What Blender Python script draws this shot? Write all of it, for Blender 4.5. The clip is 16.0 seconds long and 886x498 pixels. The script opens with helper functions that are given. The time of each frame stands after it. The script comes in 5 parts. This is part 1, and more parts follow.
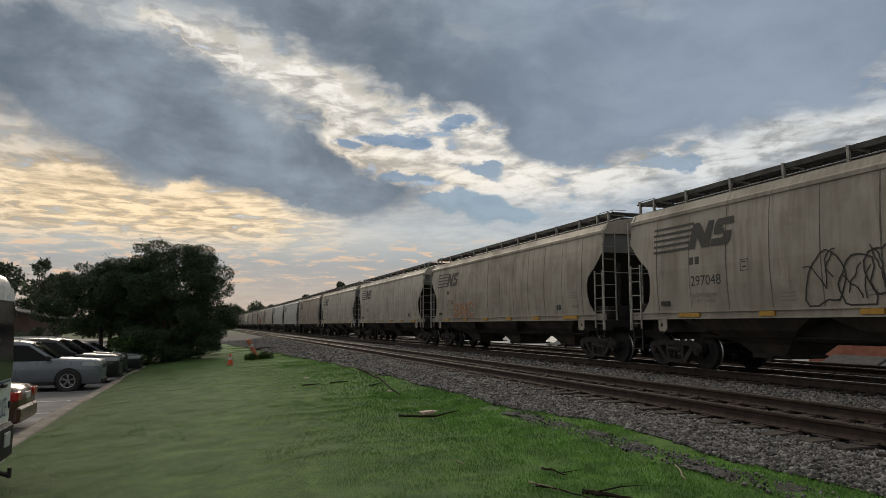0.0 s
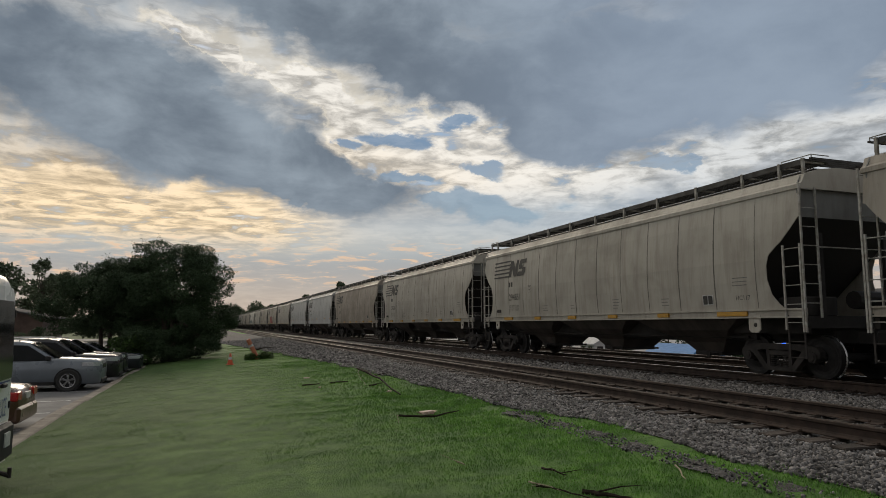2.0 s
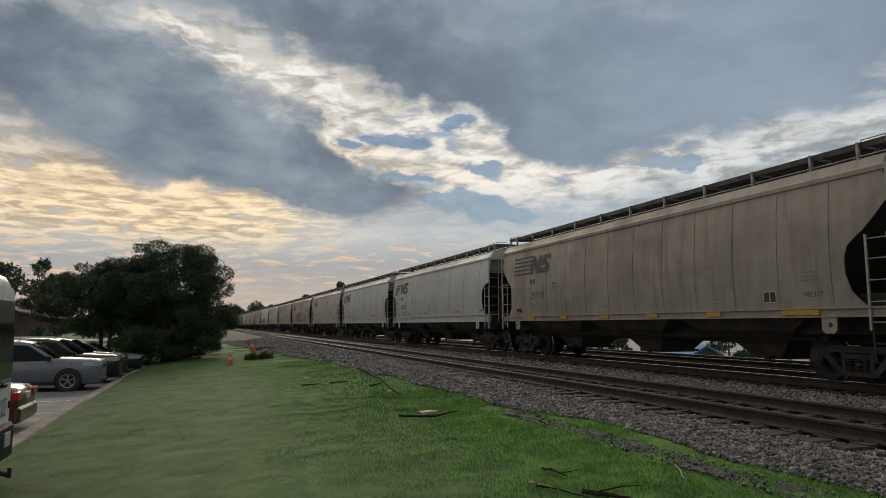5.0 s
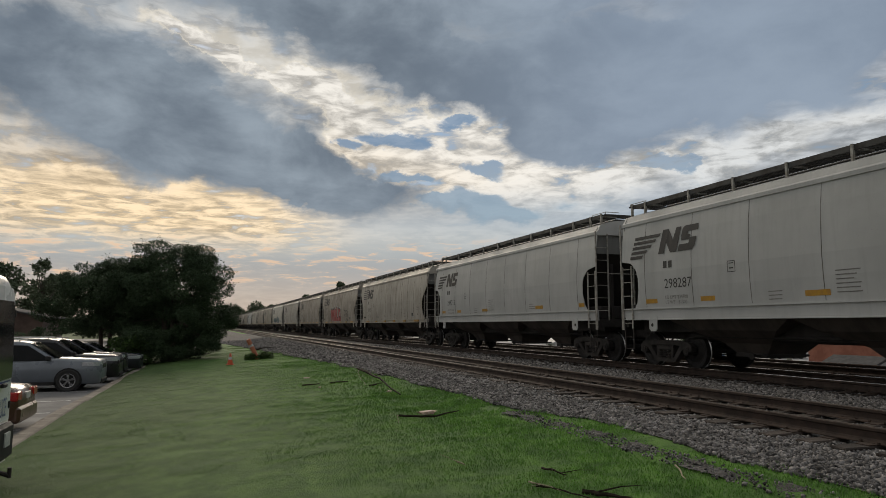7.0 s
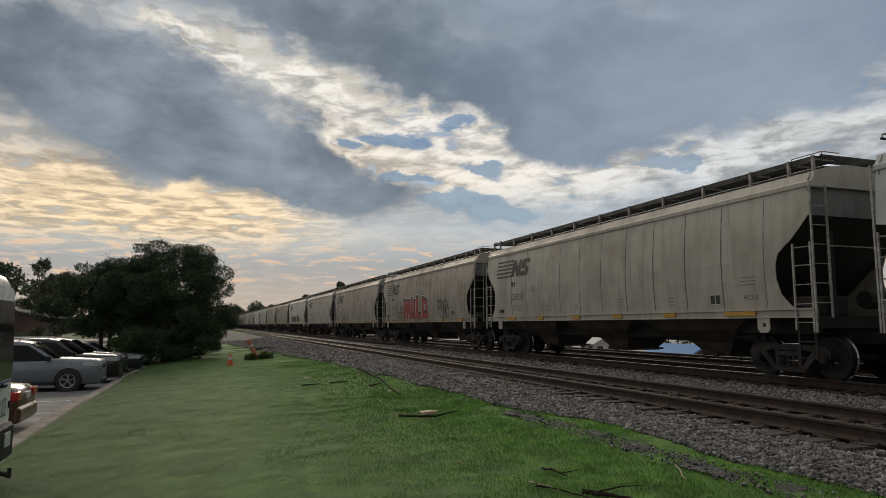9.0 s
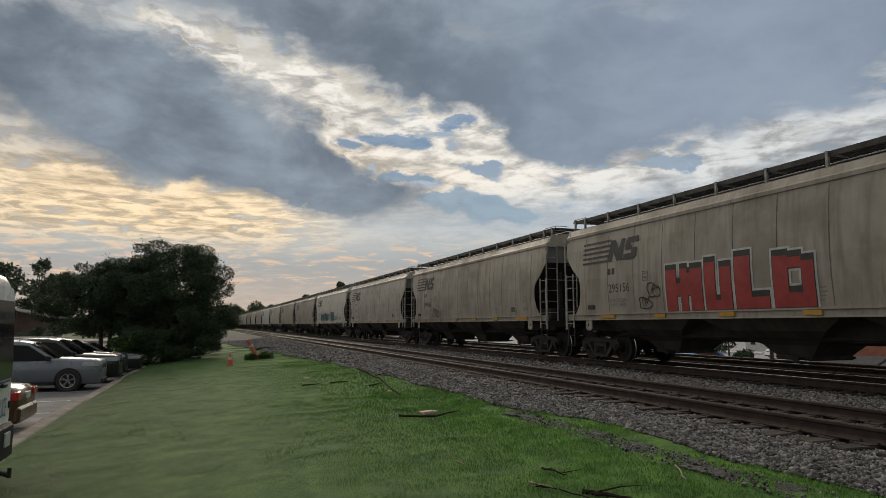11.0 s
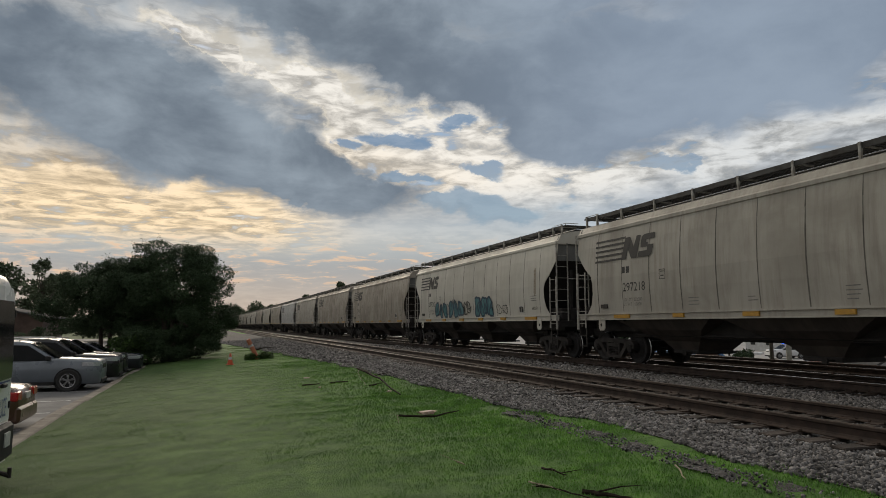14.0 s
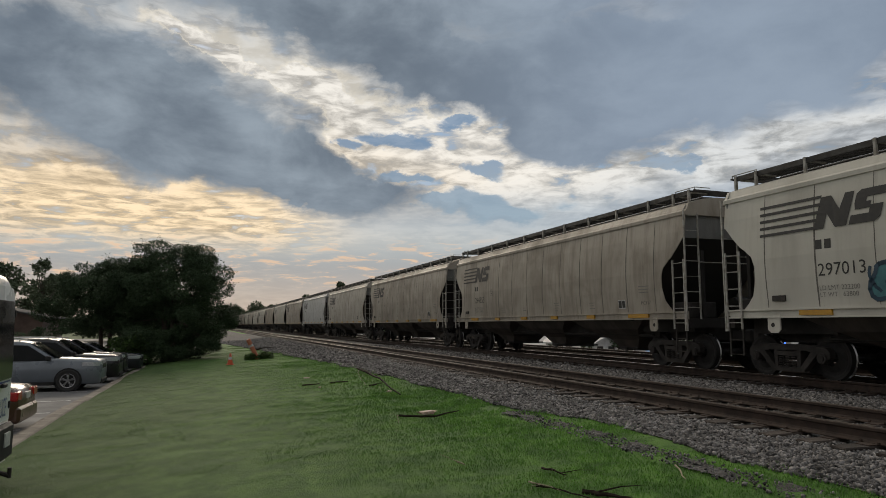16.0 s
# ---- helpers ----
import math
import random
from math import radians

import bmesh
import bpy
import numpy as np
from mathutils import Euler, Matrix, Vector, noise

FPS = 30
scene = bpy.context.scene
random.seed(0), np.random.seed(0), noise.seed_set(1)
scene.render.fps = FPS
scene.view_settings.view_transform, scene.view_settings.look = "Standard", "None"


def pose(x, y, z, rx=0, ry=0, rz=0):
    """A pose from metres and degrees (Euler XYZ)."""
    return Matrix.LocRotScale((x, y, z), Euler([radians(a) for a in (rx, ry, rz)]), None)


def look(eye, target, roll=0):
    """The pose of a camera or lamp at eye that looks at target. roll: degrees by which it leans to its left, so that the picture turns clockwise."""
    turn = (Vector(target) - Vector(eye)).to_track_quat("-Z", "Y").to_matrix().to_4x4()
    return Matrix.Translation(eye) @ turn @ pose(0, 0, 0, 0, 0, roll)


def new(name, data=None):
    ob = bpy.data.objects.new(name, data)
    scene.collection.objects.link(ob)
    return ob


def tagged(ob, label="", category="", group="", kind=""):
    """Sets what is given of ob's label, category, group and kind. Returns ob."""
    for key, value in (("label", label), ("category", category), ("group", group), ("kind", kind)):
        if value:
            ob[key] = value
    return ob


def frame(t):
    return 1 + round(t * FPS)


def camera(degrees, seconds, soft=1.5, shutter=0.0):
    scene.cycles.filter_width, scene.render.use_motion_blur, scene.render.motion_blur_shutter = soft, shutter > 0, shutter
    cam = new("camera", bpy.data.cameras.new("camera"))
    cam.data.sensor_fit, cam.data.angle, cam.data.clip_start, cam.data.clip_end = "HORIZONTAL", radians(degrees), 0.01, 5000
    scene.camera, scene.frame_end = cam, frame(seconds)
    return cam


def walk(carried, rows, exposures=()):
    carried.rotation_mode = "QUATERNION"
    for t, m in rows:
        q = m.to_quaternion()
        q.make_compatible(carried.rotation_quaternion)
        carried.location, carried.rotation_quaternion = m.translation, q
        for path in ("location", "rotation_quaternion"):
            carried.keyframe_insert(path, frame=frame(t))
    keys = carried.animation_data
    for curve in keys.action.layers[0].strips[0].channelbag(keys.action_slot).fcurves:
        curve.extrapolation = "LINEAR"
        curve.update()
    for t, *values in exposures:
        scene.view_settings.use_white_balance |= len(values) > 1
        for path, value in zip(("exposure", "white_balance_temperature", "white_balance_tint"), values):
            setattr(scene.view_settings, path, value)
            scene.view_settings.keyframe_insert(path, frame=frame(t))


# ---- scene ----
cam = camera(66.97, 16.0, soft=0.75)
# fixed on a tripod, 1.15 m above the rail heads
EYE = pose(0, 0, 1.75, 96.47, 0, -19.56)
walk(cam, [(0.0, EYE), (16.0, EYE)])

RAIL = 0.60            # height of the rail heads
TRACKS = (7.96, 13.26, 17.45)
TRAIN_X = 13.26


# slack running through the couplings: metres ahead of the steady run
SURGE_T = (0, 6, 6.5, 7, 7.5, 8, 11.5, 12, 12.5, 13, 13.5, 14, 14.5, 15, 15.5, 16)
SURGE = (0, 0, -0.13, 0.08, 0.08, 0, 0.0, -0.2, -0.2, -0.08, -0.08, -0.2, -0.1, -0.08, -0.22, 0)


def travelled(t):
    """Metres that the train has gone at t seconds; it slows slightly."""
    steady = 12.9 * t - 0.0181 * t * t - 0.3 * math.exp(-((t - 3.5) / 1.8) ** 2)
    return steady + float(np.interp(t, SURGE_T, SURGE))


# ---- world and sun ----
world = bpy.data.worlds.new("evening_sky")
scene.world = world
world.use_nodes = True


class Nodes:
    """Small helper that adds nodes to a tree and links them."""

    def __init__(self, tree):
        self.t = tree

    def add(self, kind, **kw):
        n = self.t.nodes.new(kind)
        for k, v in kw.items():
            setattr(n, k, v)
        return n

    def put(self, n, key, v):
        if isinstance(v, bpy.types.NodeSocket):
            self.t.links.new(v, n.inputs[key])
        elif v is not None:
            n.inputs[key].default_value = v

    def math(self, op, a, b=None, c=None, clamp=False):
        n = self.add("ShaderNodeMath", operation=op, use_clamp=clamp)
        for i, v in enumerate((a, b, c)):
            self.put(n, i, v)
        return n.outputs[0]

    def noise(self, vec, scale, detail=4.0, rough=0.55, dist=0.0):
        n = self.add("ShaderNodeTexNoise")
        self.put(n, "Vector", vec)
        self.put(n, "Scale", scale)
        self.put(n, "Detail", detail)
        self.put(n, "Roughness", rough)
        self.put(n, "Distortion", dist)
        return n.outputs["Fac"]

    def span(self, v, a, b, lo=0.0, hi=1.0, smooth=True):
        n = self.add("ShaderNodeMapRange", interpolation_type="SMOOTHSTEP" if smooth else "LINEAR")
        for k, x in zip(range(5), (v, a, b, lo, hi)):
            self.put(n, k, x)
        return n.outputs[0]

    def mix(self, f, a, b, mode="MIX"):
        n = self.add("ShaderNodeMix", data_type="RGBA", blend_type=mode)
        self.put(n, 0, f)
        for k, v in ((6, a), (7, b)):
            self.put(n, k, (*v, 1) if isinstance(v, tuple) and len(v) == 3 else v)
        return n.outputs[2]

    def mapping(self, vec, loc=(0, 0, 0), rot=(0, 0, 0), scale=(1, 1, 1)):
        n = self.add("ShaderNodeMapping")
        self.put(n, "Vector", vec)
        n.inputs["Location"].default_value = loc
        n.inputs["Rotation"].default_value = rot
        n.inputs["Scale"].default_value = scale
        return n.outputs[0]


def build_sky():
    tree = world.node_tree
    tree.nodes.clear()
    N = Nodes(tree)
    sky = N.add("ShaderNodeTexSky", sky_type="NISHITA", sun_disc=False)
    sky.sun_elevation, sky.sun_rotation = radians(24), radians(0)
    way = N.add("ShaderNodeTexCoord").outputs["Generated"]
    sep = N.add("ShaderNodeSeparateXYZ")
    N.put(sep, 0, way)
    x, y, z = sep.outputs
    deg = 180 / math.pi
    az = N.math("MULTIPLY", N.math("ARCTAN2", x, y), deg)
    el = N.math("MULTIPLY", N.math("ARCSINE", z), deg)
    # the sky as a sheet of azimuth and elevation, in tens of degrees
    sheet = N.add("ShaderNodeCombineXYZ")
    N.put(sheet, 0, N.math("MULTIPLY", az, 0.1))
    N.put(sheet, 1, N.math("MULTIPLY", el, 0.16))
    sheet = sheet.outputs[0]
    big = N.noise(sheet, 0.5, 3, 0.45, 0.2)
    mid = N.noise(sheet, 1.3, 8, 0.58, 0.25)
    side = N.noise(N.mapping(sheet, loc=(7, 3, 1)), 1.3, 8, 0.58, 0.25)
    puff = N.noise(N.mapping(sheet, loc=(2, 9, 4), rot=(0, 0, 0.12), scale=(0.8, 1.5, 1)), 3.6, 9, 0.58, 0.35)
    ripple = N.noise(N.mapping(sheet, rot=(0, 0, 0.08), scale=(0.8, 3.0, 1)), 4.6, 7, 0.62, 0.5)
    pos = N.add("ShaderNodeCombineXYZ")
    N.put(pos, 0, N.math("MULTIPLY_ADD", N.math("SUBTRACT", mid, 0.5), 13.0, az))
    N.put(pos, 1, N.math("MULTIPLY_ADD", N.math("SUBTRACT", side, 0.5), 7.5, el))
    pos = pos.outputs[0]

    def blob(caz, cel, ra, re, turn=0.0):
        """A soft ellipse of cloud: azimuth, elevation, radii, turn, in degrees."""
        v = N.mapping(pos, loc=(-caz, -cel, 0))
        v = N.mapping(v, rot=(0, 0, -radians(turn)))
        v = N.mapping(v, scale=(1 / ra, 1 / re, 0))
        ln = N.add("ShaderNodeVectorMath", operation="LENGTH")
        N.put(ln, 0, v)
        return N.span(ln.outputs["Value"], 0.5, 1.25, 1.0, 0.0)

    def total(items):
        out = None
        for w, *b in items:
            v = N.math("MULTIPLY", blob(*b), w)
            out = v if out is None else N.math("ADD", out, v)
        return out

    thick = total(((1.05, -2.5, 15.9, 15.5, 5.2, -19), (1.0, 10.2, 11.7, 7.6, 2.5, -10), (0.6, 10.0, 15.6, 4.2, 2.0, 0), (0.55, -12, 19.2, 11, 5, 0), (1.1, 12.8, 24.0, 13, 3.4, -17), (1.1, 30.2, 20.3, 15, 4.6, -4),
                   (1.1, 31.6, 15.6, 7.4, 2.5, -6), (1.0, 47, 20.5, 14, 5.2, 4), (0.9, 0, 30, 40, 6, 0), (0.9, 40, 31, 35, 8, 0), (0.6, 70, 20, 10, 9, 0), (0.6, -50, 20, 25, 9, 0),
                   (0.7, 110, 35, 40, 20, 0), (0.7, -120, 40, 50, 22, 0), (0.5, 170, 30, 45, 20, 0)))
    open_ = total(((0.9, 2.2, 21.1, 7.6, 0.8, -20), (0.95, 8.6, 19.3, 4.0, 1.6, -22), (1.5, 17.4, 15.1, 7.6, 3.7, -6), (1.0, 25.3, 11.9, 11, 2.7, -4), (0.38, 42, 13.5, 16, 1.6, 9),
                   (1.0, -8, 9.9, 19, 2.0, -2), (0.25, 53.6, 17.0, 3, 2.0, 20)))
    holes = total(((1.0, 15.4, 16.3, 2.3, 1.0, -8), (0.9, 13.2, 14.9, 1.5, 0.7, 0), (1.0, 19.2, 17.6, 2.6, 0.75, -12), (1.0, 15.6, 12.2, 3.0, 0.65, 5),
                   (1.0, 23.6, 9.9, 6.5, 1.5, -2), (0.7, 38.8, 12.6, 2.2, 0.55, -8), (0.8, 23.0, 13.6, 2.4, 0.6, -6), (0.6, 18.5, 10.3, 2.6, 0.6, 3)))
    d = N.math("SUBTRACT", thick, open_)
    d = N.math("MULTIPLY_ADD", N.math("SUBTRACT", puff, 0.5), 0.62, d)
    heavy = N.span(d, -0.30, 0.92, smooth=False)
    heavy = N.math("POWER", heavy, 0.85)
    # broken bright cloud where the bank opens, ripples low down
    low_part = N.math("MULTIPLY", N.span(el, 9.0, 12.5, 1.0, 0.0), N.span(az, 4, 16, 1.0, 0.35))
    grain = N.math("ADD", N.math("MULTIPLY", puff, N.math("SUBTRACT", 1.0, low_part)), N.math("MULTIPLY", ripple, low_part))
    gap = N.span(N.math("MULTIPLY_ADD", mid, 0.45, N.math("MULTIPLY", grain, 0.75)), 0.40, 0.56)
    gap = N.math("MULTIPLY", gap, N.math("SUBTRACT", 1.0, N.math("MULTIPLY", N.math("MULTIPLY", N.span(az, 4, 14), N.span(el, 8.0, 12.5, 1.0, 0.0)), 0.75)))
    near_sun = N.add("ShaderNodeVectorMath", operation="LENGTH")
    N.put(near_sun, 0, N.mapping(N.mapping(pos, loc=(7, -8.5, 0)), scale=(1 / 36, 1 / 10, 0)))
    warm = N.span(near_sun.outputs["Value"], 0.1, 1.15, 1.0, 0.0)
    clear = N.mix(N.span(el, 2, 16), (0.46, 0.51, 0.53), (0.21, 0.35, 0.53))
    blue = N.mix(0.8, N.mix(1.0, sky.outputs[0], (0.09, 0.09, 0.09), "MULTIPLY"), clear)
    low = N.mix(N.span(el, 0.3, 6.5), (0.57, 0.46, 0.37), (0.38, 0.41, 0.43))
    blue = N.mix(N.span(el, 4.5, 9.0), low, blue)
    white = N.mix(warm, (0.83, 0.79, 0.72), (0.95, 0.74, 0.48))
    white = N.mix(N.math("MULTIPLY", N.span(az, 26, 44), 0.7), white, (0.57, 0.60, 0.62))
    white = N.mix(1.0, white, N.span(grain, 0.36, 0.63, 0.52, 1.2), "MULTIPLY")
    thin = N.mix(N.math("MULTIPLY", gap, N.span(el, 5.2, 8.0, 0.10, 0.97)), blue, white)
    holes = N.span(N.math("MULTIPLY_ADD", N.math("SUBTRACT", puff, 0.5), 1.5, holes), 0.12, 0.95)
    thin = N.mix(N.math("MULTIPLY", holes, 0.85), thin, N.mix(N.span(el, 8, 16), (0.30, 0.41, 0.50), (0.17, 0.28, 0.43)))
    streaks = N.math("MULTIPLY", N.span(ripple, 0.52, 0.64), N.math("MULTIPLY", N.span(el, 2.6, 4.0), N.span(el, 5.8, 7.8, 1.0, 0.0)))
    thin = N.mix(N.math("MULTIPLY", streaks, 0.8), thin, (0.86, 0.59, 0.39))
    tone = N.math("ADD", N.math("MULTIPLY", big, 0.7), N.math("MULTIPLY", side, 0.6))
    tone = N.math("MULTIPLY_ADD", N.math("SUBTRACT", puff, 0.5), 0.12, tone)
    dark = N.mix(N.span(tone, 0.48, 0.88), (0.145, 0.180, 0.225), (0.34, 0.40, 0.46))
    dark = N.mix(N.math("MULTIPLY", N.span(az, 10, 42), 0.65), dark, (0.285, 0.355, 0.46))
    heavy = N.math("MULTIPLY", heavy, N.span(el, 6.5, 10.0))
    # light that comes through the thin rims of the bank
    rim = N.math("MULTIPLY", N.math("MULTIPLY", N.span(heavy, 0.02, 0.22), N.span(heavy, 0.22, 0.5, 1.0, 0.0)), N.math("MULTIPLY", N.span(el, 13.0, 15.0), N.span(az, 18, 28, 1.0, 0.0)))
    thin = N.mix(N.math("MULTIPLY", rim, 0.5), thin, (1.0, 0.90, 0.72))
    col = N.mix(heavy, thin, dark)
    # plain cloudy sky behind the camera
    back = N.span(y, 0.35, -0.5, 0.0, 1.0)
    col = N.mix(N.math("MULTIPLY", back, 0.85), col, (0.40, 0.40, 0.405))
    bg = N.add("ShaderNodeBackground")
    N.put(bg, "Color", col)
    N.put(bg, "Strength", 0.96)
    out = N.add("ShaderNodeOutputWorld")
    tree.links.new(bg.outputs[0], out.inputs[0])


build_sky()
sun = new("sun", bpy.data.lights.new("sun", "SUN"))
sun.data.energy, sun.data.angle, sun.data.color = 1.5, radians(25), (1.0, 0.86, 0.68)
sun.matrix_world = look((0, 91, 41), (0, 0, 0))
scene.view_settings.exposure = 0.0


# ---- materials ----
def material(name, base, second=None, scale=4.0, rough=0.6, metal=0.0, bump=0.1, fine=60.0, mixat=(0.35, 0.65),
             stretch=(1, 1, 1), third=None, vary=0.0, island=0.0, spec=0.5, coord="Object", dist=0.004):
    m = bpy.data.materials.new(name)
    m.use_nodes = True
    N = Nodes(m.node_tree)
    b = m.node_tree.nodes["Principled BSDF"]
    vec = N.add("ShaderNodeTexCoord").outputs[coord]
    v = N.mapping(vec, scale=stretch)
    n1 = N.noise(v, scale, 5, 0.6, 0.2)
    n2 = N.noise(v, fine, 3, 0.6)
    second = second or tuple(c * 0.7 for c in base)
    col = N.mix(N.span(n1, *mixat), base, second)
    if third:
        col = N.mix(N.span(n2, 0.5, 0.72), col, third)
    else:
        col = N.mix(N.math("MULTIPLY", n2, 0.25), col, tuple(c * 0.55 for c in base))
    if vary:
        info = N.add("ShaderNodeObjectInfo").outputs["Random"]
        col = N.mix(1.0, col, N.span(info, 0, 1, 1 - vary, 1 + vary, False), "MULTIPLY")
    if island:
        geo = N.add("ShaderNodeNewGeometry").outputs["Random Per Island"]
        col = N.mix(1.0, col, N.span(geo, 0, 1, 1 - island, 1 + island, False), "MULTIPLY")
    N.put(b, "Base Color", col)
    N.put(b, "Roughness", N.span(n1, 0.3, 0.7, max(0.02, rough - 0.08), min(1, rough + 0.08)))
    N.put(b, "Metallic", metal)
    N.put(b, "Specular IOR Level", spec)
    if bump:
        bp = N.add("ShaderNodeBump")
        N.put(bp, "Strength", bump)
        N.put(bp, "Distance", dist)
        N.put(bp, "Height", N.math("ADD", n1, n2))
        N.put(b, "Normal", bp.outputs[0])
    return m


def grass_material(name, blades=False):
    m = bpy.data.materials.new(name)
    m.use_nodes = True
    N = Nodes(m.node_tree)
    b = m.node_tree.nodes["Principled BSDF"]
    vec = N.add("ShaderNodeTexCoord").outputs["Object"]
    n1 = N.noise(vec, 0.35, 4, 0.6, 0.4)
    n2 = N.noise(vec, 2.2, 5, 0.65, 0.3)
    n3 = N.noise(vec, 40.0, 3, 0.6)
    sep = N.add("ShaderNodeSeparateXYZ")
    N.put(sep, 0, vec)
    # trodden, drier turf towards the car park, lush towards the track
    lush = N.span(N.math("ADD", sep.outputs[0], N.math("MULTIPLY", N.math("SUBTRACT", n1, 0.5), 5.0)), -4.5, 5.5)
    dry = N.mix(N.span(n2, 0.35, 0.65), (0.084, 0.130, 0.045), (0.059, 0.101, 0.033))
    wet = N.mix(N.span(n2, 0.33, 0.64), (0.134, 0.268, 0.050), (0.075, 0.162, 0.035))
    col = N.mix(lush, dry, wet)
    col = N.mix(N.math("MULTIPLY", N.span(n3, 0.45, 0.75), 0.35), col, (0.05, 0.075, 0.018))
    if blades:
        geo = N.add("ShaderNodeNewGeometry").outputs["Random Per Island"]
        col = N.mix(1.0, col, N.span(geo, 0, 1, 0.95, 1.7, False), "MULTIPLY")
    else:
        col = N.mix(1.0, col, (0.82, 0.82, 0.82), "MULTIPLY")
    N.put(b, "Base Color", col)
    N.put(b, "Roughness", 0.85)
    N.put(b, "Specular IOR Level", 0.2)
    bp = N.add("ShaderNodeBump")
    N.put(bp, "Strength", 0.8)
    N.put(bp, "Distance", 0.03)
    N.put(bp, "Height", N.math("ADD", n2, n3))
    if not blades:
        N.put(b, "Normal", bp.outputs[0])
    return m


def paint_material(name, base, grime, amount=0.5):
    """Old car-body paint with vertical streaks, dust near the bottom welds and rust specks."""
    m = bpy.data.materials.new(name)
    m.use_nodes = True
    N = Nodes(m.node_tree)
    b = m.node_tree.nodes["Principled BSDF"]
    vec = N.add("ShaderNodeTexCoord").outputs["Object"]
    streak = N.noise(N.mapping(vec, scale=(1, 2.2, 0.22)), 2.4, 6, 0.65, 0.3)
    blot = N.noise(vec, 0.55, 5, 0.6, 0.4)
    speck = N.noise(vec, 45, 3, 0.6)
    panel = N.noise(N.mapping(vec, scale=(0.05, 0.75, 0.05)), 1.0, 0, 0.5)
    col = N.mix(N.math("MULTIPLY", N.span(streak, 0.42, 0.72), amount), base, grime)
    col = N.mix(N.math("MULTIPLY", N.span(blot, 0.4, 0.7), amount * 0.8), col, tuple(c * 0.75 for c in grime))
    col = N.mix(N.math("MULTIPLY", N.span(panel, 0.4, 0.6), 0.22), col, tuple(c * 0.8 for c in base))
    col = N.mix(N.math("MULTIPLY", N.span(speck, 0.66, 0.76), 0.35), col, (0.12, 0.06, 0.03))
    N.put(b, "Base Color", col)
    N.put(b, "Roughness", N.span(blot, 0.3, 0.7, 0.5, 0.75))
    N.put(b, "Specular IOR Level", 0.35)
    bp = N.add("ShaderNodeBump")
    N.put(bp, "Strength", 0.25)
    N.put(bp, "Distance", 0.02)
    N.put(bp, "Height", N.math("ADD", blot, N.math("MULTIPLY", speck, 0.1)))
    N.put(b, "Normal", bp.outputs[0])
    return m


GRASS = grass_material("turf")
BLADES = grass_material("grass_blades", True)
BALLAST = material("ballast", (0.105, 0.10, 0.096), (0.060, 0.057, 0.053), 9, 0.9, 0, 1.0, 30, third=(0.04, 0.036, 0.032), dist=0.04)
STONE = material("ballast_stone", (0.185, 0.177, 0.172), (0.075, 0.070, 0.067), 6, 0.9, 0, 0.3, 50, island=0.85)
DIRT = material("dirt", (0.14, 0.115, 0.085), (0.09, 0.075, 0.055), 3, 0.95, 0, 0.6, 30, dist=0.02)
ASPHALT = material("asphalt", (0.19, 0.185, 0.18), (0.13, 0.127, 0.125), 0.8, 0.85, 0, 0.4, 90)
CONCRETE = material("concrete", (0.33, 0.31, 0.28), (0.22, 0.205, 0.18), 2.5, 0.85, 0, 0.4, 40)
PALE_LOT = material("pale_gravel", (0.40, 0.39, 0.38), (0.30, 0.29, 0.28), 0.5, 0.9, 0, 0.3, 40)
KERB = material("weathered_kerb", (0.235, 0.205, 0.17), (0.15, 0.13, 0.105), 1.8, 0.9, 0, 0.5, 40)
LINE = material("road_paint", (0.6, 0.6, 0.58), (0.36, 0.35, 0.34), 6, 0.7, 0, 0.1)
RUST_RAIL = material("rusty_rail", (0.050, 0.030, 0.021), (0.030, 0.020, 0.015), 5, 0.75, 0.2, 0.3, 50)
RAIL_HEAD = material("worn_rail_head", (0.16, 0.13, 0.11), (0.08, 0.055, 0.04), 3, 0.45, 0.85, 0.05, stretch=(1, 0.1, 1))
SHINY_HEAD = material("polished_rail_head", (0.80, 0.80, 0.80), (0.68, 0.68, 0.68), 3, 0.10, 1.0, 0.02, stretch=(1, 0.05, 1))
TIE = material("creosoted_timber", (0.050, 0.038, 0.030), (0.028, 0.021, 0.017), 3, 0.9, 0, 0.7, 25, stretch=(0.4, 3, 3), vary=0.35, dist=0.015)
STEEL_DARK = material("dark_cast_steel", (0.040, 0.034, 0.030), (0.022, 0.019, 0.017), 3, 0.75, 0.2, 0.3, 40)
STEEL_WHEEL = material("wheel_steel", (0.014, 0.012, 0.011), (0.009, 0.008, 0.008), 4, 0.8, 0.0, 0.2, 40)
TREAD = material("bright_wheel_tread", (0.42, 0.42, 0.42), (0.3, 0.3, 0.3), 6, 0.3, 1.0, 0.02)
UNDER = material("grimy_shaded_underframe", (0.022, 0.018, 0.016), (0.014, 0.012, 0.011), 1.6, 0.8, 0, 0.3, 30)
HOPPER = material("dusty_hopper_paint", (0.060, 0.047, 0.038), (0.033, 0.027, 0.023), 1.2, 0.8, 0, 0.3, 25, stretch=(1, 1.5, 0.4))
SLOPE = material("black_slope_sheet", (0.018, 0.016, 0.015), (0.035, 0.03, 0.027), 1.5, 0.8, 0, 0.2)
GRATE = material("grating_steel", (0.06, 0.06, 0.058), (0.04, 0.035, 0.03), 4, 0.6, 0.4, 0.2)
LETTER = material("stencil_black", (0.028, 0.027, 0.026), (0.05, 0.048, 0.045), 9, 0.7, 0, 0.05)
FADED = material("faded_stencil", (0.16, 0.155, 0.145), (0.24, 0.23, 0.21), 12, 0.8, 0, 0.05)
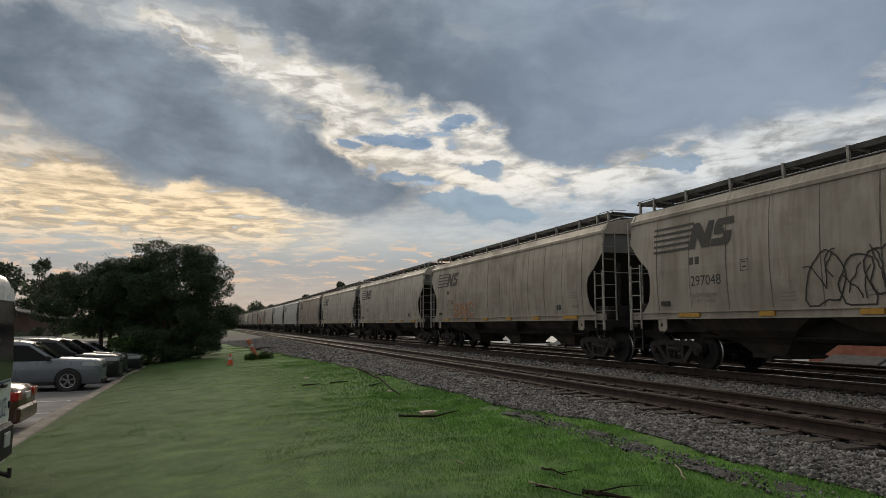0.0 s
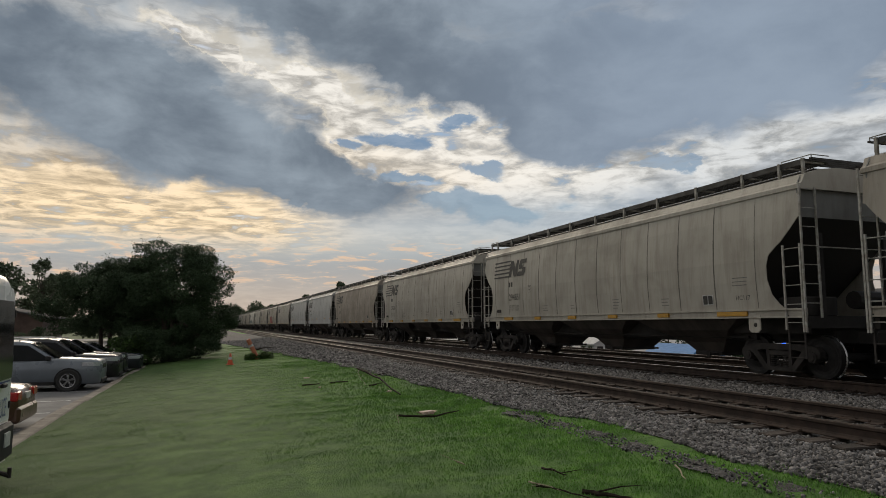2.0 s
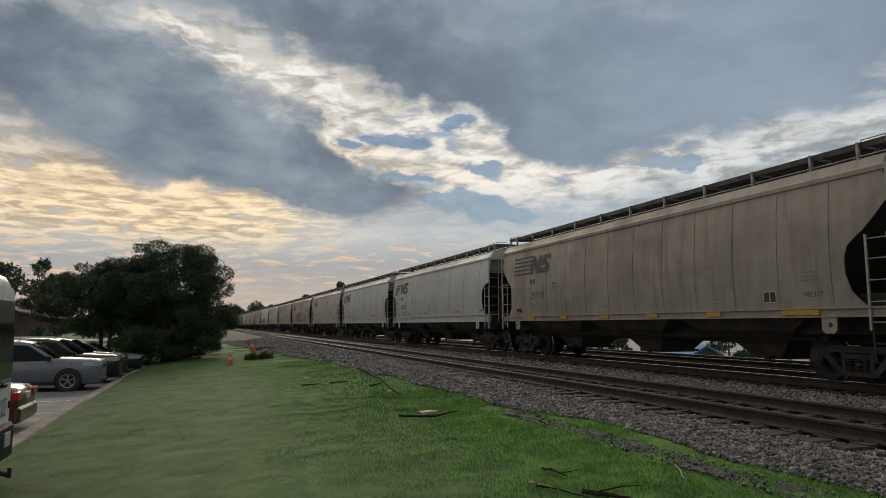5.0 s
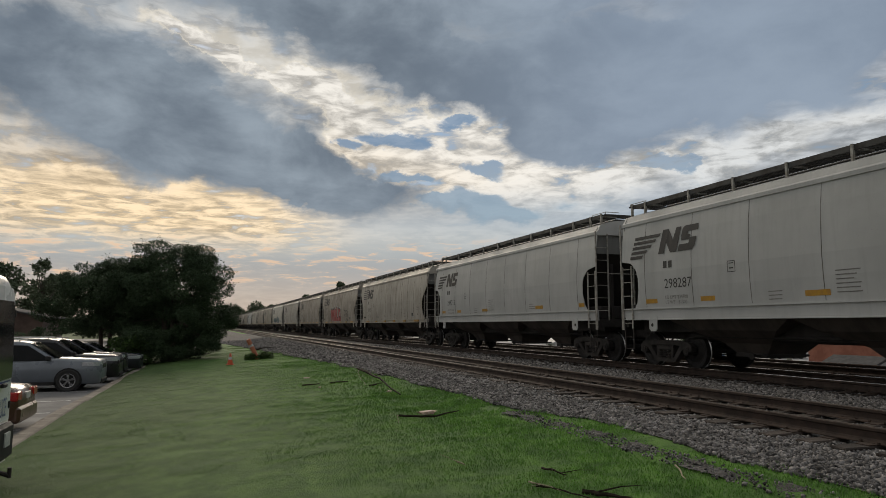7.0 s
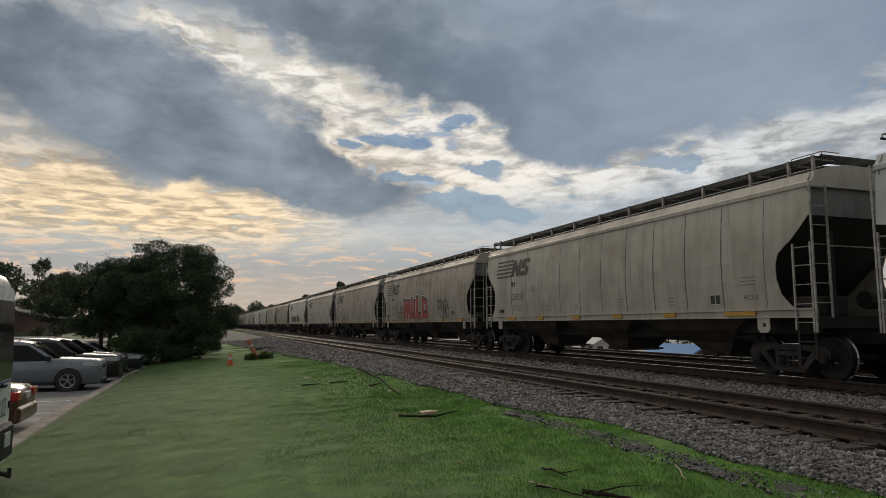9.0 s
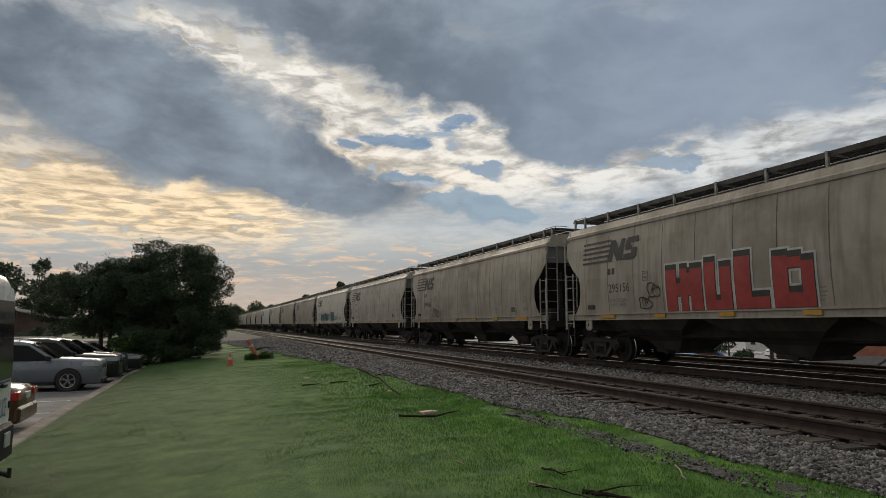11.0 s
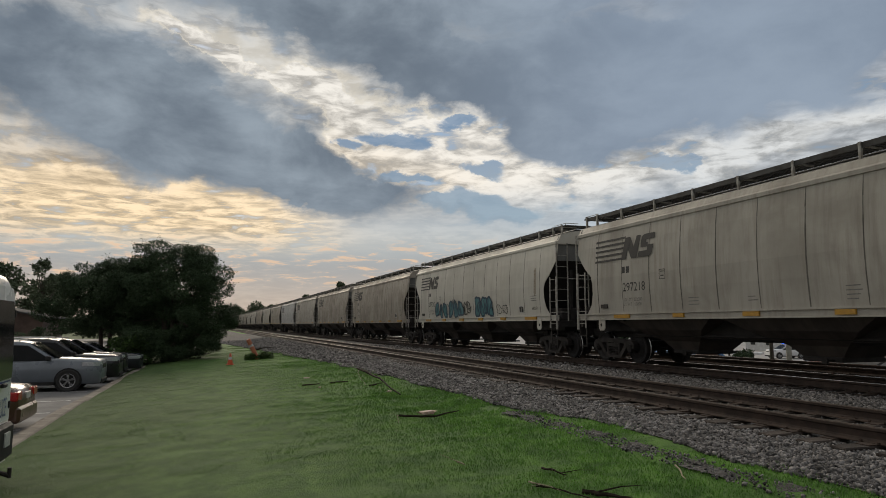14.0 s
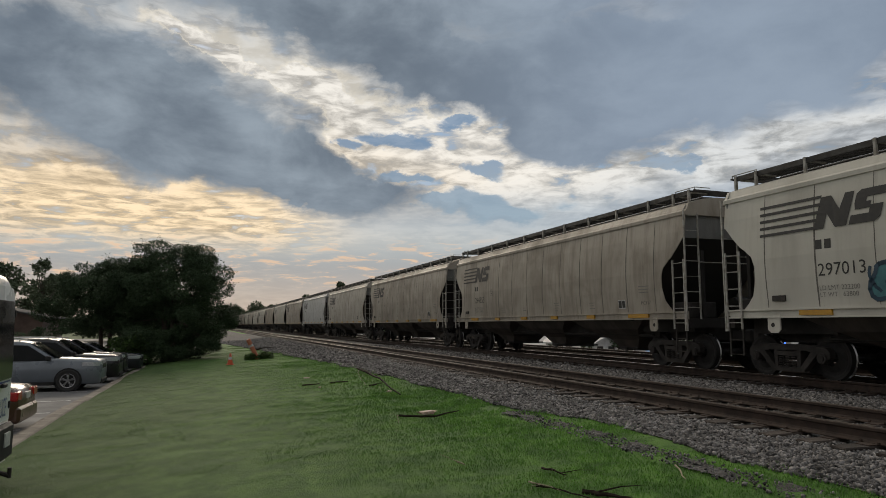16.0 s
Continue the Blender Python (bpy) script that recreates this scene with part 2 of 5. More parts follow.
YELLOW = material("reflector_yellow", (0.50, 0.27, 0.02), (0.40, 0.21, 0.03), 8, 0.4, 0, 0.05)
SEAM = material("dark_weld_line", (0.16, 0.145, 0.125), (0.09, 0.08, 0.068), 2.0, 0.8, 0, 0.2, stretch=(1, 1, 2.5))
LADDER = material("ladder_paint", (0.40, 0.39, 0.36), (0.24, 0.22, 0.19), 8, 0.6, 0.1, 0.1)
PALE = paint_material("pale_cream_paint", (0.54, 0.52, 0.46), (0.36, 0.33, 0.28), 0.35)
CREAM = paint_material("cream_grey_paint", (0.42, 0.395, 0.345), (0.24, 0.21, 0.17), 0.55)
CREAM_DIRTY = paint_material("dirty_cream_paint", (0.36, 0.325, 0.275), (0.20, 0.17, 0.135), 0.75)
TAN = paint_material("tan_grey_paint", (0.315, 0.275, 0.23), (0.19, 0.16, 0.13), 0.7)
# dirty end paint, darkened further for the shade of the gap between cars
END_PAINT = paint_material("dirty_shaded_end_paint", (0.185, 0.19, 0.185), (0.105, 0.10, 0.095), 0.6)
LIGHT = paint_material("light_grey_paint", (0.445, 0.45, 0.44), (0.31, 0.305, 0.295), 0.3)


# ---- mesh helpers ----
def finish(name, bm, mat, smooth=False):
    me = bpy.data.meshes.new(name)
    bmesh.ops.recalc_face_normals(bm, faces=bm.faces[:])
    if smooth:
        for f in bm.faces:
            f.smooth = True
    bm.to_mesh(me)
    bm.free()
    for m in mat if isinstance(mat, (list, tuple)) else [mat]:
        me.materials.append(m)
    return me


def part(name, bm, mat, parent=None, label="", m=None, smooth=False):
    """Links a bmesh, or a mesh, as one object under a thing or a part."""
    me = bm if isinstance(bm, bpy.types.Mesh) else finish(name, bm, mat, smooth)
    ob = new(name, me)
    if parent:
        ob.parent = parent
    if m is not None:
        ob.matrix_basis = m
    if label:
        ob["label"] = label
    return ob


def thing(name, label, category, m=None, group="", kind=""):
    ob = new(name)
    if m is not None:
        ob.matrix_basis = m
    return tagged(ob, label, category, group, kind)


def box(bm, x0, x1, y0, y1, z0, z1, bevel=0.0, m=None):
    r = bmesh.ops.create_cube(bm, size=1)
    vs = r["verts"]
    for v in vs:
        v.co = Vector(((x0 + x1) / 2 + v.co.x * (x1 - x0), (y0 + y1) / 2 + v.co.y * (y1 - y0), (z0 + z1) / 2 + v.co.z * (z1 - z0)))
    if bevel:
        es = list({e for v in vs for e in v.link_edges})
        g = bmesh.ops.bevel(bm, geom=es, offset=bevel, segments=1, affect="EDGES")
        vs = list({v for f in g["faces"] for v in f.verts} | {v for v in vs if v.is_valid})
    if m is not None:
        bmesh.ops.transform(bm, matrix=m, verts=vs)
    return bm


def rod(bm, a, b, r, seg=6, r2=None):
    a, b = Vector(a), Vector(b)
    d = b - a
    m = Matrix.Translation((a + b) / 2) @ d.to_track_quat("Z", "Y").to_matrix().to_4x4()
    bmesh.ops.create_cone(bm, cap_ends=True, segments=seg, radius1=r, radius2=r if r2 is None else r2, depth=d.length, matrix=m)
    return bm


def prism(bm, pts, axis, a, b):
    """A polygon pts pushed along an axis from a to b. For axis x the points are (y, z); y: (x, z); z: (x, y)."""
    def at(p, w):
        return {"x": (w, p[0], p[1]), "y": (p[0], w, p[1]), "z": (p[0], p[1], w)}[axis]
    lo = [bm.verts.new(at(p, a)) for p in pts]
    hi = [bm.verts.new(at(p, b)) for p in pts]
    n = len(pts)
    bm.faces.new(lo)
    bm.faces.new(hi)
    for i in range(n):
        bm.faces.new((lo[i], lo[(i + 1) % n], hi[(i + 1) % n], hi[i]))
    return bm


def raw(name, verts, faces, mat, smooth=False):
    me = bpy.data.meshes.new(name)
    me.from_pydata([tuple(v) for v in verts], [], faces)
    me.materials.append(mat)
    if smooth:
        me.polygons.foreach_set("use_smooth", [True] * len(me.polygons))
    return me


def scatter_mesh(name, base_v, base_f, mats, mat):
    """Many copies of a small tri mesh joined into one mesh. mats: (n, 3, 4) transforms."""
    bv, bf = np.asarray(base_v, float), np.asarray(base_f, int)
    n, k = len(mats), len(bv)
    v = np.einsum("nij,kj->nki", mats[:, :, :3], bv) + mats[:, None, :, 3]
    f = (bf[None] + (np.arange(n) * k)[:, None, None]).reshape(-1, bf.shape[1])
    me = bpy.data.meshes.new(name)
    w = bf.shape[1]
    me.vertices.add(n * k)
    me.vertices.foreach_set("co", v.reshape(-1))
    me.loops.add(len(f) * w)
    me.loops.foreach_set("vertex_index", f.reshape(-1))
    me.polygons.add(len(f))
    me.polygons.foreach_set("loop_start", np.arange(len(f)) * w)
    me.update(calc_edges=True)
    me.materials.append(mat)
    return me


def turns(rng, n, tilt=math.pi):
    """n random rotation matrices, (n, 3, 3): any turn about z, then a tilt."""
    a, b, c = rng.uniform(0, 2 * math.pi, n), rng.uniform(-tilt, tilt, n), rng.uniform(0, 2 * math.pi, n)
    z, o = np.zeros(n), np.ones(n)
    ra = np.stack([np.cos(a), -np.sin(a), z, np.sin(a), np.cos(a), z, z, z, o], -1).reshape(n, 3, 3)
    rb = np.stack([o, z, z, z, np.cos(b), -np.sin(b), z, np.sin(b), np.cos(b)], -1).reshape(n, 3, 3)
    rc = np.stack([np.cos(c), -np.sin(c), z, np.sin(c), np.cos(c), z, z, z, o], -1).reshape(n, 3, 3)
    return rc @ rb @ ra


# ---- ground ----
PROFILE_X = (-400, -40, -3.3, -3.0, -1.0, 1.0, 3.0, 4.5, 5.6, 6.2, 6.6, 9.4, 10.0, 11.0, 11.8, 19, 21, 24, 28, 400)
PROFILE_Z = (-0.45, -0.45, -0.45, -0.34, -0.16, -0.02, 0.06, 0.14, 0.27, 0.345, 0.35, 0.35, 0.345, 0.345, 0.35, 0.35, 0.25, -0.9, -2.4, -2.4)


def ground_z(x, y=0.0):
    z = np.interp(x, PROFILE_X, PROFILE_Z)
    return z


def build_ground():
    xs = sorted({*np.round(np.arange(-3.0, 6.01, 0.25), 3).tolist(), -3.3, -3.01, 6.2, 6.6, 9.4, 10.0, 11.0, 11.8, 19, 21, 24, 28, 40, 80, 200, 600, 1800,
                 -6, -12, -20, -40, -90, -250, -700, -1800})
    ys = [-1500, -300, -60, -20, -8, *np.arange(-4, 40, 0.5).tolist(), *np.arange(40, 90, 2.5).tolist(), 100, 130, 170, 230, 320, 480, 800, 1400, 2600]
    verts, faces = [], []
    for y in ys:
        for x in xs:
            z = float(ground_z(x))
            if -2.9 < x < 5.5 and -8 < y < 90:
                z += 0.05 * (noise.noise((x * 0.5, y * 0.5, 3)) + 0.4 * noise.noise((x * 1.7, y * 1.7, 8)))
            verts.append((x, y, z - (0.012 if x < -3.02 or x > 6.1 else 0)))
    w = len(xs)
    for j in range(len(ys) - 1):
        for i in range(w - 1):
            a = j * w + i
            faces.append((a, a + 1, a + w + 1, a + w))
    g = new("ground", raw("ground", verts, faces, GRASS, True))
    tagged(g, "mown green grass verge, worn and drier towards the kerb", "ground", kind="structure")


build_ground()


def strip(name, x0, x1, y0, y1, mat, dz, label, category, stepx=0.4, stepy=1.0, rough=0.0, edge=None):
    """A sheet that lies on the ground between two lines."""
    nx, ny = max(2, int((x1 - x0) / stepx)), max(2, int((y1 - y0) / stepy))
    verts, faces = [], []
    for j in range(ny + 1):
        y = y0 + (y1 - y0) * j / ny
        e = edge(y) if edge else 0.0
        for i in range(nx + 1):
            u = i / nx
            x = x0 + (x1 - x0) * u + e * (1 - u)
            z = float(ground_z(x)) + dz + rough * noise.noise((x * 2.1, y * 2.1, 5))
            verts.append((x, y, z))
    for j in range(ny):
        for i in range(nx):
            a = j * (nx + 1) + i
            faces.append((a, a + 1, a + nx + 2, a + nx + 1))
    ob = new(name, raw(name, verts, faces, mat, True))
    return tagged(ob, label, category, kind="structure")


def toe(y):
    """Where the ballast begins; it spreads wider further along."""
    line = float(np.interp(y, (0, 4.5, 6, 7, 9, 10, 12, 15.6, 21, 30, 49, 70), (5.7, 5.65, 5.5, 5.6, 5.8, 5.55, 5.3, 5.3, 5.25, 4.8, 3.3, 1.4)))
    return line + 0.22 * noise.noise((0.0, y * 0.5, 2)) + 0.10 * noise.noise((4.0, y * 2.2, 2))


strip("ballast_bed", 0, 20.5, -30, 110, BALLAST, 0.02, "grey crushed-stone ballast under the tracks", "ballast", 0.3, 0.7, 0.02, toe)
strip("ballast_bed", 3.3, 20.5, 110, 900, BALLAST, 0.03, "grey crushed-stone ballast under the tracks", "ballast", 2.0, 20)
strip("car_park", -60, -3.28, -20, 120, ASPHALT, 0.0, "worn grey asphalt car park", "car park", 6, 10)
strip("gravel_yard", 28, 220, -30, 420, PALE_LOT, 0.02, "grey gravelled yard beyond the tracks", "yard", 4, 10)
strip("worn_path", 5.0, 5.28, 4.2, 11.0, BALLAST, 0.004, "bare gravelly streak in the grass", "path", 0.06, 0.12, 0.06, lambda y: 0.12 * noise.noise((2.0, y * 1.1, 6)))


# ---- kerb ----
def build_kerb():
    k = thing("kerb", "weathered concrete kerb between car park and grass", "kerb", kind="structure")
    y = -6.0
    bm = bmesh.new()
    prism(bm, [(-0.34, -0.15), (0.15, -0.15), (0.15, 0.10), (0.12, 0.13), (-0.11, 0.13), (-0.17, 0.04), (-0.34, 0.02)], "y", 0.01, 2.99)
    me = finish("kerb_stone", bm, KERB)
    for i in range(17):
        part("kerb_stone", me, None, k, m=pose(-3.14 + 0.018 * max(0, y - 18), y, -0.45 + 0.002 * (i % 3), 0, 0, -1.0 if y > 18 else 0))
        y += 3.0


build_kerb()


# ---- tracks ----
RAIL_SHAPE = [(-0.075, 0), (0.075, 0), (0.075, 0.012), (0.02, 0.03), (0.010, 0.05), (0.010, 0.125), (0.037, 0.140), (0.037, 0.172), (0.028, 0.178), (-0.028, 0.178),
              (-0.037, 0.172), (-0.037, 0.140), (-0.010, 0.125), (-0.010, 0.05), (-0.02, 0.03), (-0.075, 0.012)]


def build_track(x, n, head, y0, tie0, tie1):
    tr = thing("track_%d" % n, "railway track, rusty rails on timber ties in ballast", "railway track", kind="structure")
    for s in (-0.755, 0.755):
        bm = bmesh.new()
        prism(bm, [(x + s + a, 0.42 + b) for a, b in RAIL_SHAPE], "y", y0, 1500)
        r = part("rail", bm, RUST_RAIL, tr)
        bm = bmesh.new()
        box(bm, x + s - 0.027, x + s + 0.027, y0, 1500, 0.598, 0.6015)
        part("running_surface", bm, head, r, "polished top of the rail")
    rng = random.Random(n)
    ties = []
    for k in range(3):
        bm = bmesh.new()
        box(bm, -1.3, 1.3, -0.115, 0.115, -0.17, 0.0, 0.012)
        for v in bm.verts:
            v.co += Vector((rng.uniform(-.02, .02), rng.uniform(-.008, .008), rng.uniform(-.006, .004)))
        ties.append(finish("tie", bm, TIE))
    bm = bmesh.new()
    box(bm, -0.09, 0.09, -0.18, 0.18, 0.0, 0.012)
    for a in (-0.06, 0.06):
        for b in (-0.11, 0.11):
            box(bm, b - 0.012, b + 0.012, a - 0.012, a + 0.012, 0.012, 0.04)
    plate = finish("tie_plate", bm, RUST_RAIL)
    y = tie0
    while y < tie1:
        m = pose(x + rng.uniform(-.05, .05), y + rng.uniform(-.03, .03), 0.418 - rng.uniform(0, .02), 0, rng.uniform(-.4, .4), rng.uniform(-1.2, 1.2))
        t = part("tie", rng.choice(ties), None, tr, m=m)
        if y < 22:
            for s in (-0.755, 0.755):
                part("tie_plate", plate, None, t, m=pose(s, 0, 0, 0, 0, 90))
        y += 0.52
    bm = bmesh.new()
    while y < 190:
        box(bm, x - 1.3, x + 1.3, y - 0.11, y + 0.11, 0.3, 0.412)
        y += 0.55
    rest = part("distant_ties", bm, TIE, tr)
    rest["kind"] = "stuff"


build_track(TRACKS[0], 1, RAIL_HEAD, -8, 1.0, 60)
build_track(TRACKS[1], 2, SHINY_HEAD, -8, 3.0, 50)
build_track(TRACKS[2], 3, SHINY_HEAD, -8, 6.0, 30)

# ---- hopper cars ----
WIDTH_Z = (1.30, 1.60, 2.10, 2.60, 3.10, 3.60, 4.08)
WIDTH_X = (1.555, 1.575, 1.612, 1.622, 1.600, 1.560, 1.500)
CUT_Z = (1.50, 1.62, 1.80, 2.13, 2.45, 2.68, 2.86, 2.92, 3.18, 3.42, 3.44, 4.08)
CUT_Y = (0.52, 0.66, 0.82, 0.92, 0.92, 0.84, 0.62, 0.52, 0.26, 0.05, 0.0, 0.0)


def half_width(z):
    return float(np.interp(z, WIDTH_Z, WIDTH_X))


def on_side(bm, polys, lift=0.006):
    """Flat shapes given as (y, z) loops, laid on the curved side that faces the grass."""
    for p in polys:
        bm.faces.new([bm.verts.new((-half_width(z) - lift, y, z)) for y, z in p])
    return bm


def rect(y0, y1, z0, z1):
    return [(y0, z0), (y1, z0), (y1, z1), (y0, z1)]


def lettering(text, size, y0, z0, bold=0.0):
    """Letters of the built-in font on the side, reading from y0 downwards in y."""
    c = bpy.data.curves.new("lettering", "FONT")
    c.body, c.size, c.resolution_u, c.offset = text, size, 3, bold
    ob = bpy.data.objects.new("lettering", c)
    me = bpy.data.meshes.new_from_object(ob)
    bpy.data.objects.remove(ob)
    bpy.data.curves.remove(c)
    for v in me.vertices:
        y, z = y0 - v.co.x, z0 + v.co.y
        v.co = (-half_width(z) - 0.007, y, z)
    return me


def build_wheelset():
    bm = bmesh.new()
    rod(bm, (-0.98, 0, 0), (0.98, 0, 0), 0.08, 10)
    for s in (-1, 1):
        ring = [(0.16, 0.10), (0.30, 0.045), (0.36, 0.05), (0.40, 0.065), (0.457, 0.065)]
        seg = 28
        loops = []
        prof = [(r, s * (0.755 + w)) for r, w in ring] + [(0.457, s * 0.69), (0.485, s * 0.675), (0.485, s * 0.66), (0.40, s * 0.665), (0.36, s * 0.68), (0.30, s * 0.70), (0.16, s * 0.66)]
        for r, x in prof:
            loops.append([bm.verts.new((x, r * math.cos(2 * math.pi * i / seg), r * math.sin(2 * math.pi * i / seg))) for i in range(seg)])
        for a, b in zip(loops, loops[1:] + loops[:1]):
            for i in range(seg):
                f = bm.faces.new((a[i], a[(i + 1) % seg], b[(i + 1) % seg], b[i]))
                if a is loops[5]:
                    f.material_index = 1
        for k in range(3):
            a = k * 2 * math.pi / 3
            rod(bm, (s * 0.985, 0.05 * math.cos(a), 0.05 * math.sin(a)), (s * 1.0, 0.05 * math.cos(a), 0.05 * math.sin(a)), 0.016, 5)
    return finish("wheelset", bm, [STEEL_WHEEL, TREAD])


WHEELSET = build_wheelset()
SPINNING = {-1: [], 1: []}


def side_frame_mesh(s):
    """Cast side frame of a three-piece bogie, with its window openings and coil springs."""
    bm = bmesh.new()
    x0, x1 = s * 0.94, s * 1.10
    top = [(-1.08, .46), (-1.08, .58), (-.98, .68), (-.55, .73), (.55, .73), (.98, .68), (1.08, .58), (1.08, .46), (.96, .41), (.78, .53), (.5, .60), (-.5, .60), (-.78, .53), (-.96, .41)]
    prism(bm, top, "x", x0, x1)
    for q in (-1, 1):
        prism(bm, [(q * .80, .56), (q * .64, .60), (q * .30, .20), (q * .42, .16)], "x", x0, x1)
        prism(bm, [(q * .36, .60), (q * .27, .60), (q * .25, .20), (q * .34, .20)], "x", x0, x1)
        rod(bm, (s * .93, q * .89, .457), (s * 1.13, q * .89, .457), 0.115, 12)
        rod(bm, (s * 1.13, q * .89, .457), (s * 1.15, q * .89, .457), 0.07, 10)
    prism(bm, [(-.44, .14), (.44, .14), (.36, .23), (-.36, .23)], "x", x0, x1)
    for y in (-.17, 0, .17):
        for x in (s * 0.96, s * 1.07):
            for k in range(5):
                rod(bm, (x, y, .235 + .05 * k), (x, y, .262 + .05 * k), 0.068, 8)
    box(bm, min(x0, x1), max(x0, x1), -.27, .27, .48, .58)
    return finish("side_frame", bm, STEEL_DARK)


SIDE_FRAME = {s: side_frame_mesh(s) for s in (-1, 1)}


def build_bogie(car, y):
    bm = bmesh.new()
    box(bm, -0.95, 0.95, -0.2, 0.2, 0.42, 0.66, 0.02)
    rod(bm, (0, 0, 0.64), (0, 0, 0.78), 0.2, 12)
    for q in (-1, 1):
        box(bm, -0.8, 0.8, q * 0.42 - 0.05, q * 0.42 + 0.05, 0.36, 0.48)
        for s in (-0.75, 0.75):
            box(bm, s - .05, s + .05, q * .42 - .04, q * .42 + .06, 0.28, 0.52)
    b = part("bogie", bm, STEEL_DARK, car, "dark cast-steel bogie", pose(0, y, 0))
    for s in (-1, 1):
        part("side_frame", SIDE_FRAME[s], None, b)
    for q in (-1, 1):
        w = part("wheelset", WHEELSET, None, b, "dark wheels with bright rims", pose(0, q * 0.89, 0.457))
        SPINNING[q].append(w)
    return b


CAR_MESH = {}


def shared(key, make):
    if key not in CAR_MESH:
        CAR_MESH[key] = make()
    return CAR_MESH[key]


def side_sheet(hl, s, mat, sill_top, blunt):
    rows = sorted({sill_top, *[z for z in CUT_Z if z > sill_top], 1.95, 2.3, 2.6, 3.0, 3.3, 3.6, 3.85})
    cols = np.linspace(-(hl - 1.3), hl - 1.3, 15).tolist()
    verts, faces = [], []
    for z in rows:
        c = float(np.interp(z, CUT_Z, CUT_Y)) * blunt
        if blunt != 1 and z > 2.95:
            c = 0.0
        for y in [-(hl - c), *cols, hl - c]:
            verts.append((s * half_width(z), y, z))
    w = len(cols) + 2
    for j in range(len(rows) - 1):
        for i in range(w - 1):
            a = j * w + i
            faces.append((a, a + 1, a + w + 1, a + w))
    n = len(verts)
    verts += [(x - s * 0.02, y, z) for x, y, z in verts]
    faces += [tuple(reversed([i + n for i in f])) for f in faces]
    edge = [(j * w, (j + 1) * w) for j in range(len(rows) - 1)] + [((j + 1) * w + w - 1, j * w + w - 1) for j in range(len(rows) - 1)]
    faces += [(a, b, b + n, a + n) for a, b in edge]
    return raw("side_sheet", verts, faces, mat, False)


def ladder_mesh(rails, rungs, x, across):
    """Two upright rails and rungs. across 'y': on the side at x; 'x': on the end at y = x."""
    bm = bmesh.new()
    (a, za0, za1), (b, zb0, zb1) = rails

    def at(u, z):
        return (x, u, z) if across == "y" else (u, x, z)
    for u, z0, z1 in rails:
        p0, p1 = at(u, z0), at(u, z1)
        box(bm, p0[0] - .017, p0[0] + .017, p0[1] - .02, p0[1] + .02, z0, z1)
    for z in rungs:
        rod(bm, at(a, z), at(b, z), 0.011, 5)
    return finish("ladder", bm, LADDER)


SPRAY = {"black": LETTER, "white": material("spray_white", (0.55, 0.55, 0.52), (0.42, 0.42, 0.4), 6, 0.6, 0, 0.02),
         "orange": material("spray_orange", (0.42, 0.22, 0.11), (0.36, 0.17, 0.10), 3, 0.6, 0, 0.02),
         "red": material("spray_red", (0.36, 0.04, 0.035), (0.28, 0.03, 0.03), 3, 0.6, 0, 0.02),
         "teal": material("spray_teal", (0.07, 0.22, 0.24), (0.045, 0.14, 0.17), 3, 0.6, 0, 0.02),
         "blue": material("spray_dark_blue", (0.03, 0.07, 0.11), (0.02, 0.05, 0.08), 3, 0.6, 0, 0.02),
         "rust": material("rust_run", (0.27, 0.20, 0.13), (0.36, 0.30, 0.22), 3, 0.8, 0, 0.02),
         "brown": material("spray_brown", (0.10, 0.05, 0.03), (0.16, 0.08, 0.05), 3, 0.7, 0, 0.02)}


def ribbon(bm, pts, w, lift):
    """A sprayed line along (y, z) points."""
    for (ya, za), (yb, zb) in zip(pts, pts[1:]):
        d = Vector((yb - ya, zb - za))
        if d.length < 1e-5:
            continue
        n = Vector((-d.y, d.x)).normalized() * w / 2
        d = d.normalized() * w * .3
        on_side(bm, [[(ya - d.x + n.x, za - d.y + n.y), (ya - d.x - n.x, za - d.y - n.y), (yb + d.x - n.x, zb + d.y - n.y), (yb + d.x + n.x, zb + d.y + n.y)]], lift)


def balloon(rng, cy, cz, ry, rz, n=22):
    """A wobbly closed outline."""
    ph = [rng.uniform(0, 6.28) for _ in range(3)]
    out = []
    for i in range(n + 1):
        a = 2 * math.pi * i / n
        k = 1 + .16 * math.sin(2 * a + ph[0]) + .12 * math.sin(3 * a + ph[1]) + .07 * math.sin(5 * a + ph[2])
        sq = max(abs(math.cos(a)), abs(math.sin(a))) ** -.5
        out.append((cy + ry * k * sq * math.cos(a), max(1.53, cz + rz * k * sq * math.sin(a))))
    return out


